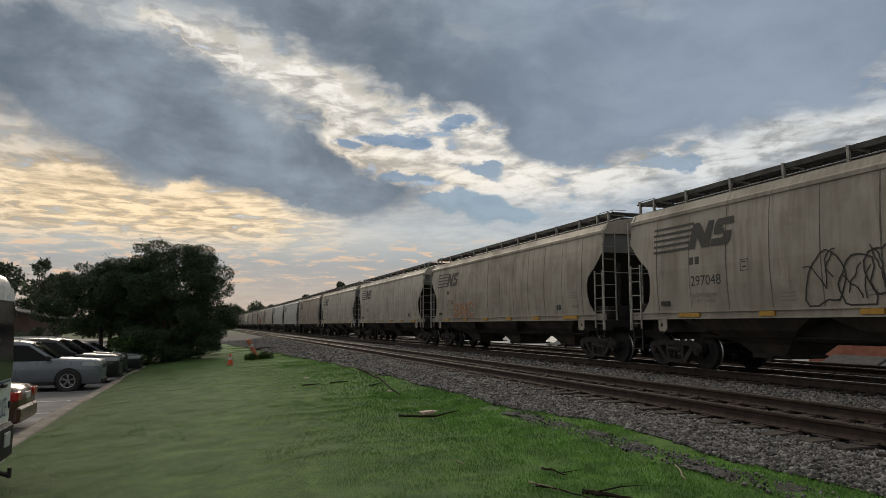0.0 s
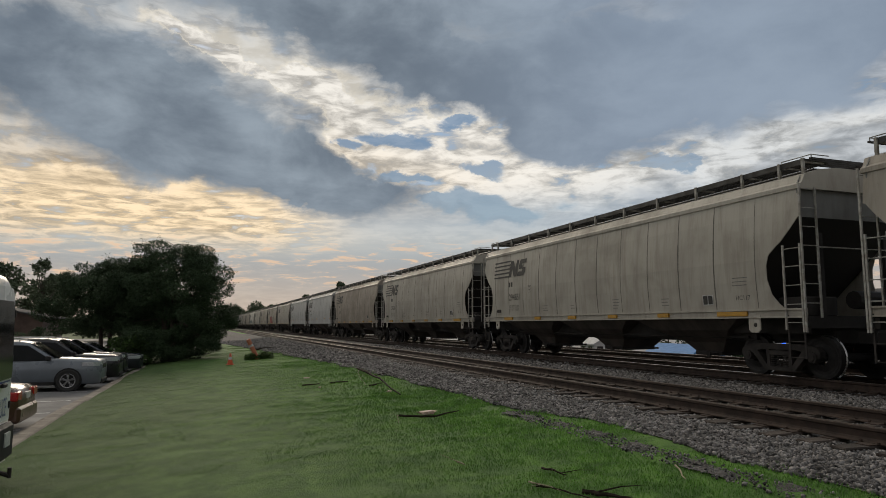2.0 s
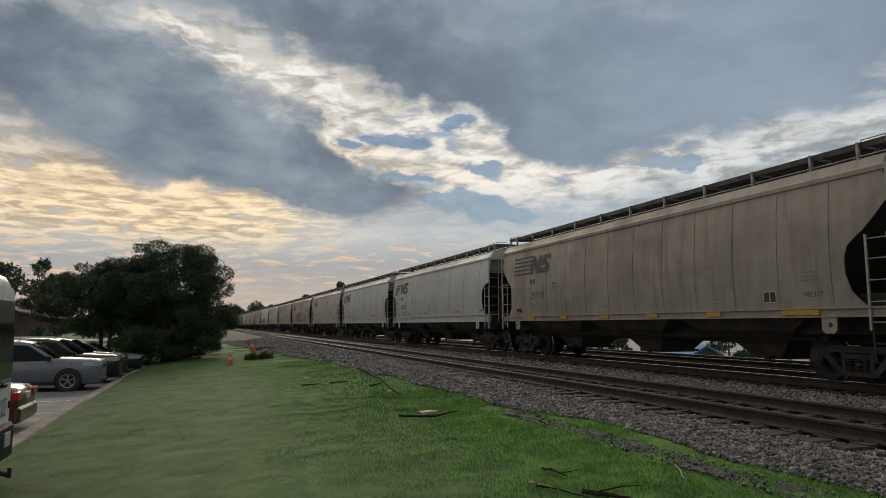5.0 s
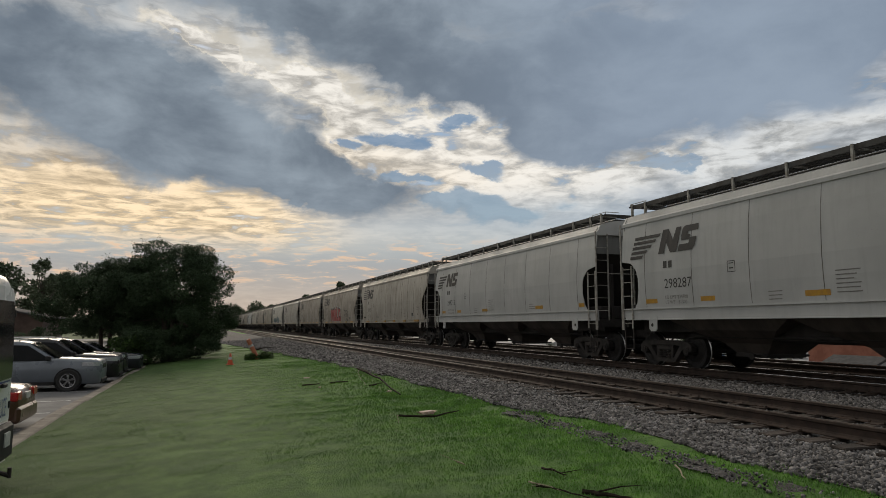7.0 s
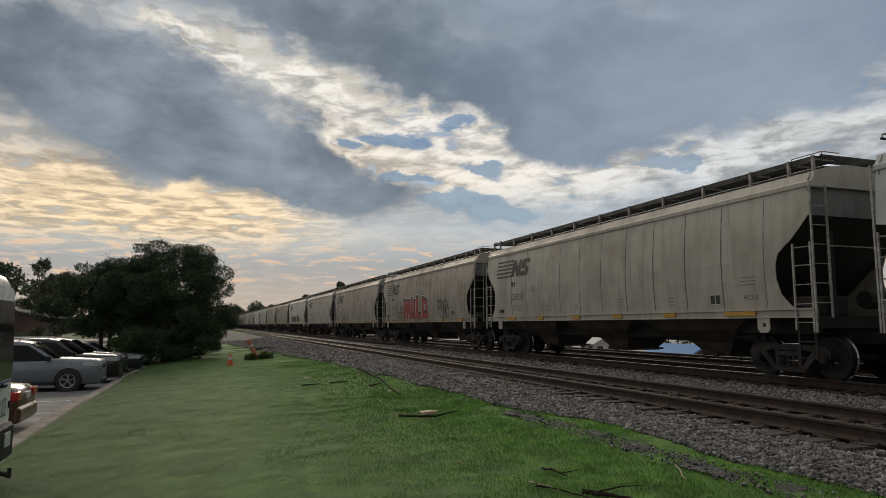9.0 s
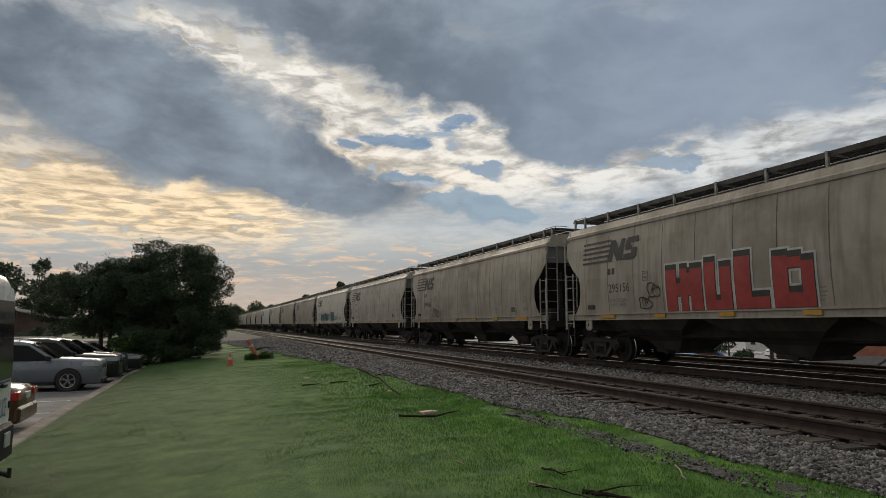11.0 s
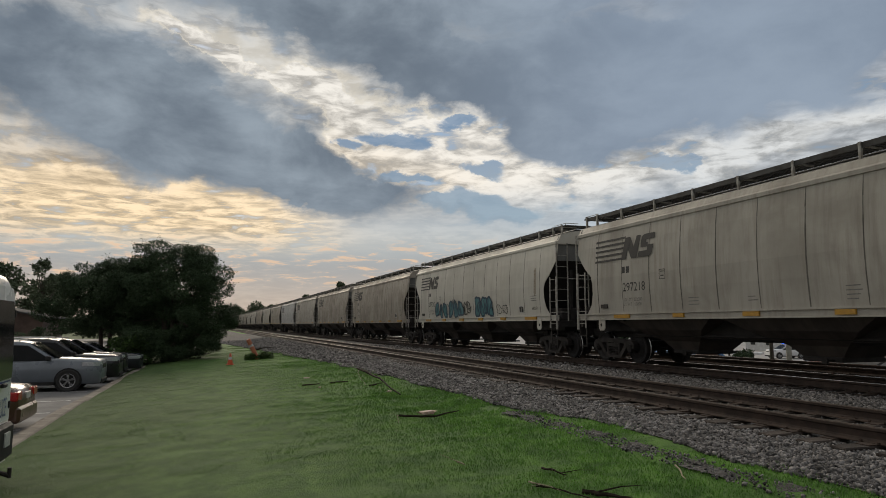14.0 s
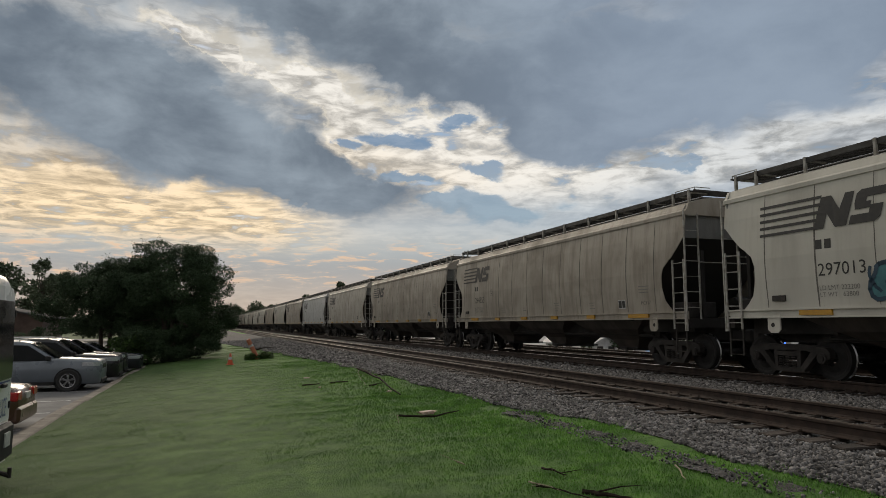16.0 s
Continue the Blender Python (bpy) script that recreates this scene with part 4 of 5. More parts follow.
def build_train():
    f = -0.25
    paints = ("cream", "tan", "dirty", "cream", "light", "dirty", "cream", "tan", "cream", "cream", "dirty")
    for k in range(46):
        style, paint, number = CONSIST[k] if k < len(CONSIST) else ("A", paints[k % 11], "")
        c = build_car(k, style, paint, k < 16, number)
        hl = 8.38 if style == "A" else 7.83
        paint_graffiti(k, c, hl)
        CARS.append((c, f + hl))
        f += 18.2 if style == "A" else 17.1


build_train()


# ---- vehicles ----
GLASS = material("dark_car_glass", (0.012, 0.014, 0.015), (0.02, 0.022, 0.024), 2, 0.05, 0, 0.0, spec=0.3)
RUBBER = material("tyre_rubber", (0.018, 0.018, 0.018), (0.03, 0.028, 0.026), 8, 0.85, 0, 0.2)
ALLOY = material("alloy_rim", (0.45, 0.45, 0.46), (0.3, 0.3, 0.3), 6, 0.3, 0.8, 0.0)
PLASTIC = material("black_plastic", (0.020, 0.020, 0.021), (0.030, 0.029, 0.028), 8, 0.7, 0, 0.1, spec=0.2)
CHROME = material("chrome_trim", (0.7, 0.7, 0.7), (0.6, 0.6, 0.6), 4, 0.15, 1.0, 0.0)
LAMP_CLEAR = material("headlamp_glass", (0.55, 0.57, 0.6), (0.4, 0.42, 0.45), 20, 0.1, 0.2, 0.0)
LAMP_RED = material("red_lamp_glass", (0.42, 0.02, 0.015), (0.25, 0.012, 0.01), 20, 0.15, 0, 0.0)
PLATE = material("plate_white", (0.55, 0.55, 0.53), (0.45, 0.45, 0.44), 20, 0.5, 0, 0.0)
BLUE_MARK = material("blue_vinyl", (0.02, 0.04, 0.16), (0.025, 0.05, 0.2), 5, 0.4, 0, 0.0)


def car_paint(name, c, rough=0.3, metal=0.1):
    m = material(name, c, tuple(v * 0.85 for v in c), 1.5, rough, metal, 0.0, 200)
    m.node_tree.nodes["Principled BSDF"].inputs["Coat Weight"].default_value = 0.3
    m.node_tree.nodes["Principled BSDF"].inputs["Coat Roughness"].default_value = 0.08
    return m


GREY_PAINT = car_paint("blue_grey_metallic", (0.175, 0.198, 0.225))
BLACK_PAINT = car_paint("black_metallic", (0.020, 0.021, 0.024))
NAVY_PAINT = car_paint("dark_navy_metallic", (0.022, 0.026, 0.034))
BROWN_PAINT = car_paint("bronze_brown_metallic", (0.085, 0.042, 0.026))
WHITE_PAINT = car_paint("white_gloss", (0.78, 0.79, 0.80), 0.3, 0.0)


def wheel_parts(car, x, y, r, side):
    """A wheel with tyre and five-spoke rim; side is the way that its face looks."""
    bm = bmesh.new()
    seg = 28
    prof = [(r * .62, .10), (r * .90, .11), (r * .98, .09), (r, .06), (r, -.08), (r * .95, -.11), (r * .6, -.10)]
    loops = [[bm.verts.new((q * math.cos(2 * math.pi * i / seg), side * w, q * math.sin(2 * math.pi * i / seg))) for i in range(seg)] for q, w in prof]
    for a, b in zip(loops, loops[1:] + loops[:1]):
        for i in range(seg):
            bm.faces.new((a[i], a[(i + 1) % seg], b[(i + 1) % seg], b[i]))
    w = part("wheel", bm, RUBBER, car, m=pose(x, y, r))
    bm = bmesh.new()
    rod(bm, (0, side * .03, 0), (0, side * .095, 0), r * .16, 12)
    for k in range(5):
        a = 2 * math.pi * k / 5 + .3
        for da in (-.14, .14):
            p = (r * .60 * math.cos(a + da), side * .085, r * .60 * math.sin(a + da))
            rod(bm, (r * .1 * math.cos(a), side * .085, r * .1 * math.sin(a)), p, r * .055, 5)
    inner = [[bm.verts.new((q * math.cos(2 * math.pi * i / seg), side * ww, q * math.sin(2 * math.pi * i / seg))) for i in range(seg)] for q, ww in ((r * .57, .10), (r * .64, .105), (r * .64, .0), (r * .57, .0))]
    for a, b in zip(inner, inner[1:] + inner[:1]):
        for i in range(seg):
            bm.faces.new((a[i], a[(i + 1) % seg], b[(i + 1) % seg], b[i]))
    part("rim", bm, ALLOY, w, "silver five-spoke alloy rim")
    bm = bmesh.new()
    rod(bm, (0, side * -.05, 0), (0, side * .02, 0), r * .57, 20)
    part("brake_disc", bm, PLASTIC, w)


def loft(stations, mat, name):
    """Body from cross sections: (x, [(y, z), ...]) for one half, mirrored."""
    bm = bmesh.new()
    rows = []
    for x, half in stations:
        pts = [(-y, z) for y, z in half] + [(y, z) for y, z in reversed(half)]
        rows.append([bm.verts.new((x, y, z)) for y, z in pts])
    n = len(rows[0])
    for a, b in zip(rows, rows[1:]):
        for i in range(n - 1):
            bm.faces.new((a[i], a[i + 1], b[i + 1], b[i]))
    bm.faces.new(rows[0])
    bm.faces.new(rows[-1])
    bmesh.ops.remove_doubles(bm, verts=bm.verts[:], dist=0.001)
    return finish(name, bm, mat, True)


def build_passenger_car(label, paint, m, length, height, wid, r, suv, category="car"):
    """A parked car; local x forward, y to its left, wheels on z = 0."""
    car = thing("parked_car", label, category, m, "cars in the car park")
    h, w, L = height, wid / 2, length
    hood = h * (0.655 if suv else 0.64)
    belt = h * (0.63 if suv else 0.66)
    nose, tail = L / 2, -L / 2
    xa = nose - L * (.29 if suv else .31)        # foot of the windscreen
    xr = nose - L * (.47 if suv else .47)        # front of the roof
    xb = tail + L * (.10 if suv else .26)        # rear of the roof
    xt = tail + L * (.03 if suv else .13)        # foot of the rear window
    lo = h * .14

    def sec(x, z1, s):
        return (x, [(w * s * .86, lo), (w * s * .97, lo + .1), (w * s, h * .42), (w * s * .985, z1 - .10), (w * s * .90, z1 - .02), (0, z1 + .015)])
    body = loft([sec(nose, hood - .17, .76), sec(nose - .06, hood - .09, .86), sec(nose - .22, hood - .05, .95), sec(nose - .6, hood - .03, .985), sec(xa, hood + .02, 1),
                 sec(0, belt, 1), sec(tail + .9, belt + .02, 1), sec(xt, belt - (.0 if suv else .01), .985), sec(tail + .12, belt - .05, .93), sec(tail + .03, belt - .14, .86), sec(tail, belt - .25, .80)], paint, "body")
    part("body", body, None, car)
    g = []
    for x, z, s in ((xa + .05, belt - .02, .86), (xr, h - .05, .74), (xr - .35, h, .76), ((xr + xb) / 2, h, .77), (xb + .2, h - .03, .75), (xb, h - .08, .73), (xt, belt - .02, .84)):
        top = min(z, h)
        g.append((x, [(w * .93, belt - .06), (w * (.93 + (s - .93) * .5), (belt + top) / 2), (w * s, max(belt - .05, top - .05)), (w * s * .9, top), (0, top + .02)]))
    part("cabin", loft(g, paint, "cabin"), None, car)
    # glass set just proud of the cabin
    for s in (-1, 1):
        panes = [[(xa - .10, 0.02), (xr - .02, .93), (xr - L * .19, 1), (xr - L * .20, .02)],
                 [(xr - L * .215, .02), (xr - L * .205, 1), (xb + .32, .98), (xb + .12, .03)]]
        panes += ([[(xb + .06, .04), (xb + .26, .95), (xb + .12, .9), (xt + .28, .05)]] if suv else [])
        for p in panes:
            bm = bmesh.new()
            vs = []
            for x, u in p:
                z = belt - .03 + (h - .10 - belt + .03) * u
                y = w * (.945 + (.775 - .945) * u) + .008
                vs.append(bm.verts.new((x, s * y, z)))
            f = bm.faces.new(vs)
            bmesh.ops.solidify(bm, geom=[f], thickness=.006)
            part("side_window", bm, GLASS, car)
    bm = bmesh.new()
    ws = [bm.verts.new(p) for p in ((xa + .045, -w * .80, belt + .02), (xa + .045, w * .80, belt + .02), (xr + .02, w * .70, h - .07), (xr + .02, -w * .70, h - .07))]
    bmesh.ops.solidify(bm, geom=[bm.faces.new(ws)], thickness=.006)
    bmesh.ops.translate(bm, vec=(.035, 0, .02), verts=bm.verts[:])
    part("windscreen", bm, GLASS, car)
    bm = bmesh.new()
    ws = [bm.verts.new(p) for p in ((xt, -w * .74, belt + .03), (xt, w * .74, belt + .03), (xb + .02, w * .64, h - .10), (xb + .02, -w * .64, h - .10))]
    bmesh.ops.solidify(bm, geom=[bm.faces.new(ws)], thickness=.006)
    bmesh.ops.translate(bm, vec=(-.035, 0, .02), verts=bm.verts[:])
    part("rear_window", bm, GLASS, car)
    for x in (nose - L * .205, tail + L * .205):
        for s in (-1, 1):
            bm = bmesh.new()
            rod(bm, (x, s * (w - .12), r), (x, s * (w + .006), r), r * 1.13, 24)
            part("wheel_arch", bm, PLASTIC, car)
            wheel_parts(car, x, s * (w - .055), r, s)
    for s in (-1, 1):
        bm = bmesh.new()
        prism(bm, [(nose + .0, s * w * .70), (nose + .012, s * w * .45), (nose - .14, s * w * .42), (nose - .60, s * w * .93), (nose - .56, s * w * .995), (nose - .22, s * w * .965), (nose - .06, s * w * .88)], "z", hood - .26, hood - .12)
        part("headlamp", bm, LAMP_CLEAR, car)
        bm = bmesh.new()
        box(bm, tail - .012, tail + .25, min(s * w * .55, s * w * .93), max(s * w * .55, s * w * .93), belt - .30, belt - .12, .02)
        part("tail_lamp", bm, LAMP_RED, car)
        bm = bmesh.new()
        box(bm, xa - .28, xa - .12, min(s * (w - .02), s * (w + .17)), max(s * (w - .02), s * (w + .17)), belt - .02, belt + .13, .03)
        part("wing_mirror", bm, paint if not suv else PLASTIC, car)
        for xh in (xr - L * .16, xr - L * .36):
            bm = bmesh.new()
            box(bm, xh - .1, xh + .1, min(s * (w - .01), s * (w + .025)), max(s * (w - .01), s * (w + .025)), belt - .16, belt - .125, .008)
            part("door_handle", bm, paint, car)
        bm = bmesh.new()
        box(bm, tail + L * .27, nose - L * .27, min(s * (w - .06), s * (w + .006)), max(s * (w - .06), s * (w + .006)), lo - .01, lo + .10, .01)
        part("sill_trim", bm, PLASTIC, car)
        if suv:
            bm = bmesh.new()
            rod(bm, (xr - .3, s * w * .66, h + .05), (xb + .2, s * w * .66, h + .05), .018, 6)
            for x in (xr - .3, xb + .2):
                rod(bm, (x, s * w * .66, h - .03), (x, s * w * .66, h + .05), .018, 6)
            part("roof_rail", bm, CHROME, car)
    bm = bmesh.new()
    box(bm, nose - .10, nose + .02, -w * .42, w * .42, hood - .36, hood - .20, .02)
    gr = part("grille", bm, PLASTIC, car)
    bm = bmesh.new()
    box(bm, nose - .02, nose + .03, -w * .40, w * .40, hood - .29, hood - .265)
    part("grille_bar", bm, CHROME, gr)
    bm = bmesh.new()
    box(bm, nose - .16, nose + .03, -w * .72, w * .72, lo, lo + .16, .04)
    part("front_bumper", bm, PLASTIC if suv else paint, car)
    bm = bmesh.new()
    box(bm, tail - .05, tail + .30, -w * .86, w * .86, lo, lo + .34, .06)
    part("rear_bumper", bm, PLASTIC if suv else paint, car)
    bm = bmesh.new()
    box(bm, tail - .02, tail + .02, -.16, .16, belt - .30, belt - .17)
    part("number_plate", bm, PLATE, car, "pale blank number plate")
    return car


LOT = -0.45
build_passenger_car("blue-grey metallic SUV parked nose to the kerb", GREY_PAINT, pose(-5.55, 26.35, LOT), 4.66, 1.66, 1.84, .365, True)
build_passenger_car("black SUV parked nose to the kerb", BLACK_PAINT, pose(-5.3, 29.4, LOT), 4.6, 1.68, 1.85, .36, True)
build_passenger_car("black SUV parked nose to the kerb", BLACK_PAINT, pose(-5.35, 32.4, LOT), 4.5, 1.62, 1.82, .35, True)
build_passenger_car("dark navy sedan parked nose to the kerb", NAVY_PAINT, pose(-5.05, 35.3, LOT), 4.7, 1.42, 1.82, .33, False)
build_passenger_car("bronze-brown sedan with its tail to the kerb", BROWN_PAINT, pose(-5.86, 16.7, LOT, 0, 0, 180), 4.75, 1.46, 1.82, .33, False)
build_passenger_car("white SUV parked beyond the tracks", WHITE_PAINT, pose(68.5, 65.2, -2.36, 0, 0, 165), 4.7, 1.72, 1.86, .36, True)


def build_police_van():
    van = thing("police_van", "white high-roof police van backed up to the kerb", "van", pose(-4.795, 9.56, LOT, 0, 0, 180), "cars in the car park")
    L, w = 5.0, 0.98
    t = -L / 2 + .12

    def sec(x, s, top):
        return (x, [(w * s * 1.04, .42), (w * s * 1.07, .60), (w * s * 1.07, 1.15), (w * s * 1.02, 1.75), (w * s * .94, top - .38), (w * s * .83, top - .14), (w * s * .62, top - .03), (0, top)])
    part("body", loft([sec(t, .97, 2.78), sec(t + .05, .99, 2.85), sec(t + .3, 1, 2.90), sec(1.2, 1, 2.90), sec(1.6, .98, 2.5), sec(2.2, .95, 1.75), sec(2.45, .88, 1.2)], WHITE_PAINT, "body"), None, van)
    for s in (-1, 1):
        bm = bmesh.new()
        prism(bm, [(s * .06, 1.50), (s * .90, 1.50), (s * .93, 1.58), (s * .845, 2.41), (s * .785, 2.51), (s * .06, 2.51)], "x", t - .03, t - .012)
        part("rear_window", bm, GLASS, van)
        bm = bmesh.new()
        prism(bm, [(s * .03, .96), (s * .98, .96), (s * .99, 1.2), (s * .89, 2.56), (s * .78, 2.68), (s * .03, 2.70)], "x", t - .012, t + .02)
        part("rear_door", bm, WHITE_PAINT, van)
        bm = bmesh.new()
        for z in (1.1, 1.7, 2.3):
            box(bm, t - .03, t + .02, min(s * .90, s * .94), max(s * .90, s * .94), z, z + .10, .008)
        part("hinge", bm, PLASTIC, van)
        for x in (-1.55, 1.75):
            wheel_parts(van, x, s * .88, .35, s)
        bm = bmesh.new()
        box(bm, -1.7, 1.3, min(s * .965, s * .975), max(s * .965, s * .975), 1.55, 2.2, .0)
        part("side_window", bm, GLASS, van)
    bm = bmesh.new()
    box(bm, t - .07, t + .12, -1.05, 1.05, .46, .92, .04)
    part("rear_bumper", bm, PLASTIC, van, "black plastic step bumper")
    bm = bmesh.new()
    rod(bm, (t - .16, -.55, .30), (t, -.55, .36), .03, 8)
    rod(bm, (t - .16, -.55, .27), (t - .16, -.55, .40), .025, 8)
    part("tow_hitch", bm, STEEL_DARK, van)
    bm = bmesh.new()
    box(bm, t - .085, t - .06, -.82, -.58, .64, .82)
    part("number_plate", bm, PLATE, van, "pale blank number plate")
    bm = bmesh.new()
    box(bm, t - .06, t - .012, -.62, -.45, 1.40, 1.45, .01)
    part("door_handle", bm, PLASTIC, van)
    c = bpy.data.curves.new("lettering", "FONT")
    c.body, c.size, c.resolution_u = "POLICE", .30, 3
    ob = bpy.data.objects.new("lettering", c)
    me = bpy.data.meshes.new_from_object(ob)
    bpy.data.objects.remove(ob)
    for v in me.vertices:
        v.co = (t - .018, -.30 - v.co.x * .50, 1.02 + v.co.y * 1.15)
    me.materials.append(BLUE_MARK)
    part("lettering", me, None, van, "dark blue lettering")
    bm = bmesh.new()
    box(bm, t - .016, t - .012, -.93, .55, 1.455, 1.475)
    part("blue_stripe", bm, BLUE_MARK, van)


build_police_van()


def build_stall_lines():
    y = 14.0
    for i in range(9):
        bm = bmesh.new()
        box(bm, -8.6, -3.4, -.05, .05, 0, .004)
        ob = new("parking_line", finish("parking_line", bm, LINE))
        ob.matrix_basis = pose(0, y - .35, LOT + .003)
        tagged(ob, "worn white parking line on the asphalt", "road marking", "parking lines", "structure")
        y += 2.92


build_stall_lines()

# ---- trees ----
BARK = material("bark", (0.085, 0.068, 0.052), (0.05, 0.04, 0.032), 5, 0.9, 0, 0.8, 30, stretch=(2, 2, 0.4), dist=0.02)
LEAF = material("dark_green_leaf", (0.064, 0.098, 0.050), (0.042, 0.066, 0.034), 0.6, 0.7, 0, 0, 8, island=0.35, spec=0.15)
# LEAF_FAR is paler than LEAF: distance haze is mixed into its colour
LEAF_FAR = material("hazy_distant_foliage", (0.115, 0.145, 0.085), (0.085, 0.110, 0.065), 0.25, 0.8, 0, 0, 3, island=0.45, spec=0.2)
LEAF_FRESH = material("fresh_green_leaf", (0.055, 0.10, 0.022), (0.035, 0.065, 0.016), 0.8, 0.6, 0, 0, 8, island=0.5, spec=0.25)
for leafy in (LEAF, LEAF_FAR, LEAF_FRESH):
    leafy.node_tree.nodes["Principled BSDF"].inputs["Transmission Weight"].default_value = 0.0

LEAF_V = [(0, 0, 0), (.28, .42, .07), (0, 1, -.06), (-.28, .42, .07)]
LEAF_F = [(0, 1, 2), (0, 2, 3)]


def crown_mesh(rng, blobs, count, size, mat, sprays=0):
    """Leaves on the shells of many overlapping clumps, with ragged sprays."""
    b = np.array(blobs, float)
    wt = b[:, 3] ** 2
    pick = rng.choice(len(b), count, p=wt / wt.sum())
    d = rng.normal(size=(count, 3))
    d /= np.linalg.norm(d, axis=1)[:, None]
    rad = b[pick, 3] * (0.55 + 0.5 * rng.random(count) ** 0.6)
    p = b[pick, :3] + d * rad[:, None] * np.array([1, 1, .62])
    if sprays:
        k = rng.choice(len(b), sprays)
        d2 = rng.normal(size=(sprays, 3))
        d2[:, 2] = np.abs(d2[:, 2]) * .9
        d2 /= np.linalg.norm(d2, axis=1)[:, None]
        out = []
        for i in range(sprays):
            n = 16
            u = np.linspace(.6, 1.28, n)[:, None]
            out.append(b[k[i], :3] + d2[i] * b[k[i], 3] * u + rng.normal(size=(n, 3)) * .07)
        p = np.vstack([p, *out])
    n = len(p)
    r = turns(rng, n) * (size * rng.uniform(.6, 1.35, n))[:, None, None]
    m = np.concatenate([r, p[:, :, None]], 2)
    return scatter_mesh("crown", LEAF_V, LEAF_F, m, mat)


def build_tree(name, label, x, y, z0, height, spread, low, seed, leaves, size, mat, clumps=60, trunks=1, sprays=0, lean=0.0, category="tree", limbs=True, slim=1.0, waist=(.20, .80), lump=(.13, .27)):
    """Tapered trunk, limbs that reach into clumps, and a crown of leaves."""
    rng = np.random.default_rng(seed)
    tree = thing(name, label, category, pose(x, y, z0))
    blobs = []
    for i in range(clumps):
        a = rng.uniform(0, 2 * math.pi)
        u = rng.random() ** .5
        h = rng.uniform(low, 1.0)
        prof = math.sin(math.pi * min(1, max(.06, (h - low) / (1.0 - low) * waist[1] + waist[0]))) ** .6
        r = spread * u * prof * .86
        blobs.append((r * math.cos(a) + lean * h, r * math.sin(a) * slim, h * height * .93, spread * rng.uniform(*lump)))
    bm = bmesh.new()
    for t in range(trunks):
        a = 2 * math.pi * t / max(1, trunks) + seed
        off = Vector((math.cos(a), math.sin(a), 0)) * (.18 * (trunks > 1))
        top = off * 4 + Vector((0, 0, height * .62))
        mid = off * 1.8 + Vector((0, 0, height * .3))
        w = .022 * height
        rod(bm, off + Vector((0, 0, -.15)), mid, w * 1.1, 8, w * .75)
        rod(bm, mid, top, w * .75, 7, w * .3)
        if limbs:
            for q in rng.choice(len(blobs), min(len(blobs), 10), replace=False):
                c = Vector(blobs[q][:3])
                s = mid.lerp(top, float(rng.uniform(0, .8)))
                rod(bm, s, c, w * .35, 5, w * .08)
    part("trunk", bm, BARK, tree)
    cr = part("crown", crown_mesh(rng, blobs, leaves, size, mat, sprays), None, tree)
    cr["kind"] = "stuff"
    return tree


build_tree("crape_myrtle_tree", "dense dark green bushy tree with foliage to the ground", -1.75, 40.5, -.35, 7.05, 3.9, .05, 3, 150000, .098, LEAF, 150, 3, 220, waist=(.13, .78), lump=(.10, .22))
build_tree("crape_myrtle_tree", "broad dark green tree over the parked cars", -5.4, 44.0, -.45, 6.2, 3.9, .32, 7, 105000, .102, LEAF, 110, 2, 120, waist=(.18, .74), lump=(.10, .22))
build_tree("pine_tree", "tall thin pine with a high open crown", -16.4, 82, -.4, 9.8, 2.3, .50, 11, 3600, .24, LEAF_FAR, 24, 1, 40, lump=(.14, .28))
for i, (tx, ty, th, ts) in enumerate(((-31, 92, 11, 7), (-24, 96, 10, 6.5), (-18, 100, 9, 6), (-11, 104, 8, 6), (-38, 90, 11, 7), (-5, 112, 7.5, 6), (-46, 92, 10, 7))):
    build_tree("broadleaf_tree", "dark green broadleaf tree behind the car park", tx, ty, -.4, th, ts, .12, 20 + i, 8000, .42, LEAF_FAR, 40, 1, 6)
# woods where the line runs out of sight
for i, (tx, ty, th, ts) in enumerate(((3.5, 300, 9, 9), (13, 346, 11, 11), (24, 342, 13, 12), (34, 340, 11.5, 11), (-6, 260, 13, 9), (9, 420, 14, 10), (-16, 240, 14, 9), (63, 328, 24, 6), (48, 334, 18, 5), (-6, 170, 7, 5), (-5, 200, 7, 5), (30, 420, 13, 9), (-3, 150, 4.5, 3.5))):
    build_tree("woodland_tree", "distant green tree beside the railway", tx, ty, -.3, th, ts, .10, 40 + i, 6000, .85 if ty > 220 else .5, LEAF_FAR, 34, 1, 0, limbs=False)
for i, (tx, ty, th, ts) in enumerate(((50, 64, 5.5, 3.4), (54, 59, 5.0, 3.0), (46, 68, 4.6, 2.6))):
    build_tree("yard_tree", "dark green tree behind the blue-roofed canopy", tx, ty, -2.4, th, ts, .12, 60 + i, 6000, .24, LEAF, 30, 1, 6, limbs=False)
for i, (tx, ty, th, ts) in enumerate(((-12.5, 62, 2.0, 2.2), (-2.9, 46.5, 2.4, 1.9), (-.8, 52, 2.2, 1.8), (-3.6, 38.2, 1.6, 1.6), (-0.2, 45, 1.5, 1.4))):
    build_tree("shrub", "rounded green shrub at the edge of the car park", tx, ty, -.4, th, ts, .05, 70 + i, 5000, .14, LEAF_FRESH if i in (3,) else LEAF, 26, 1, 0, limbs=False, category="shrub")

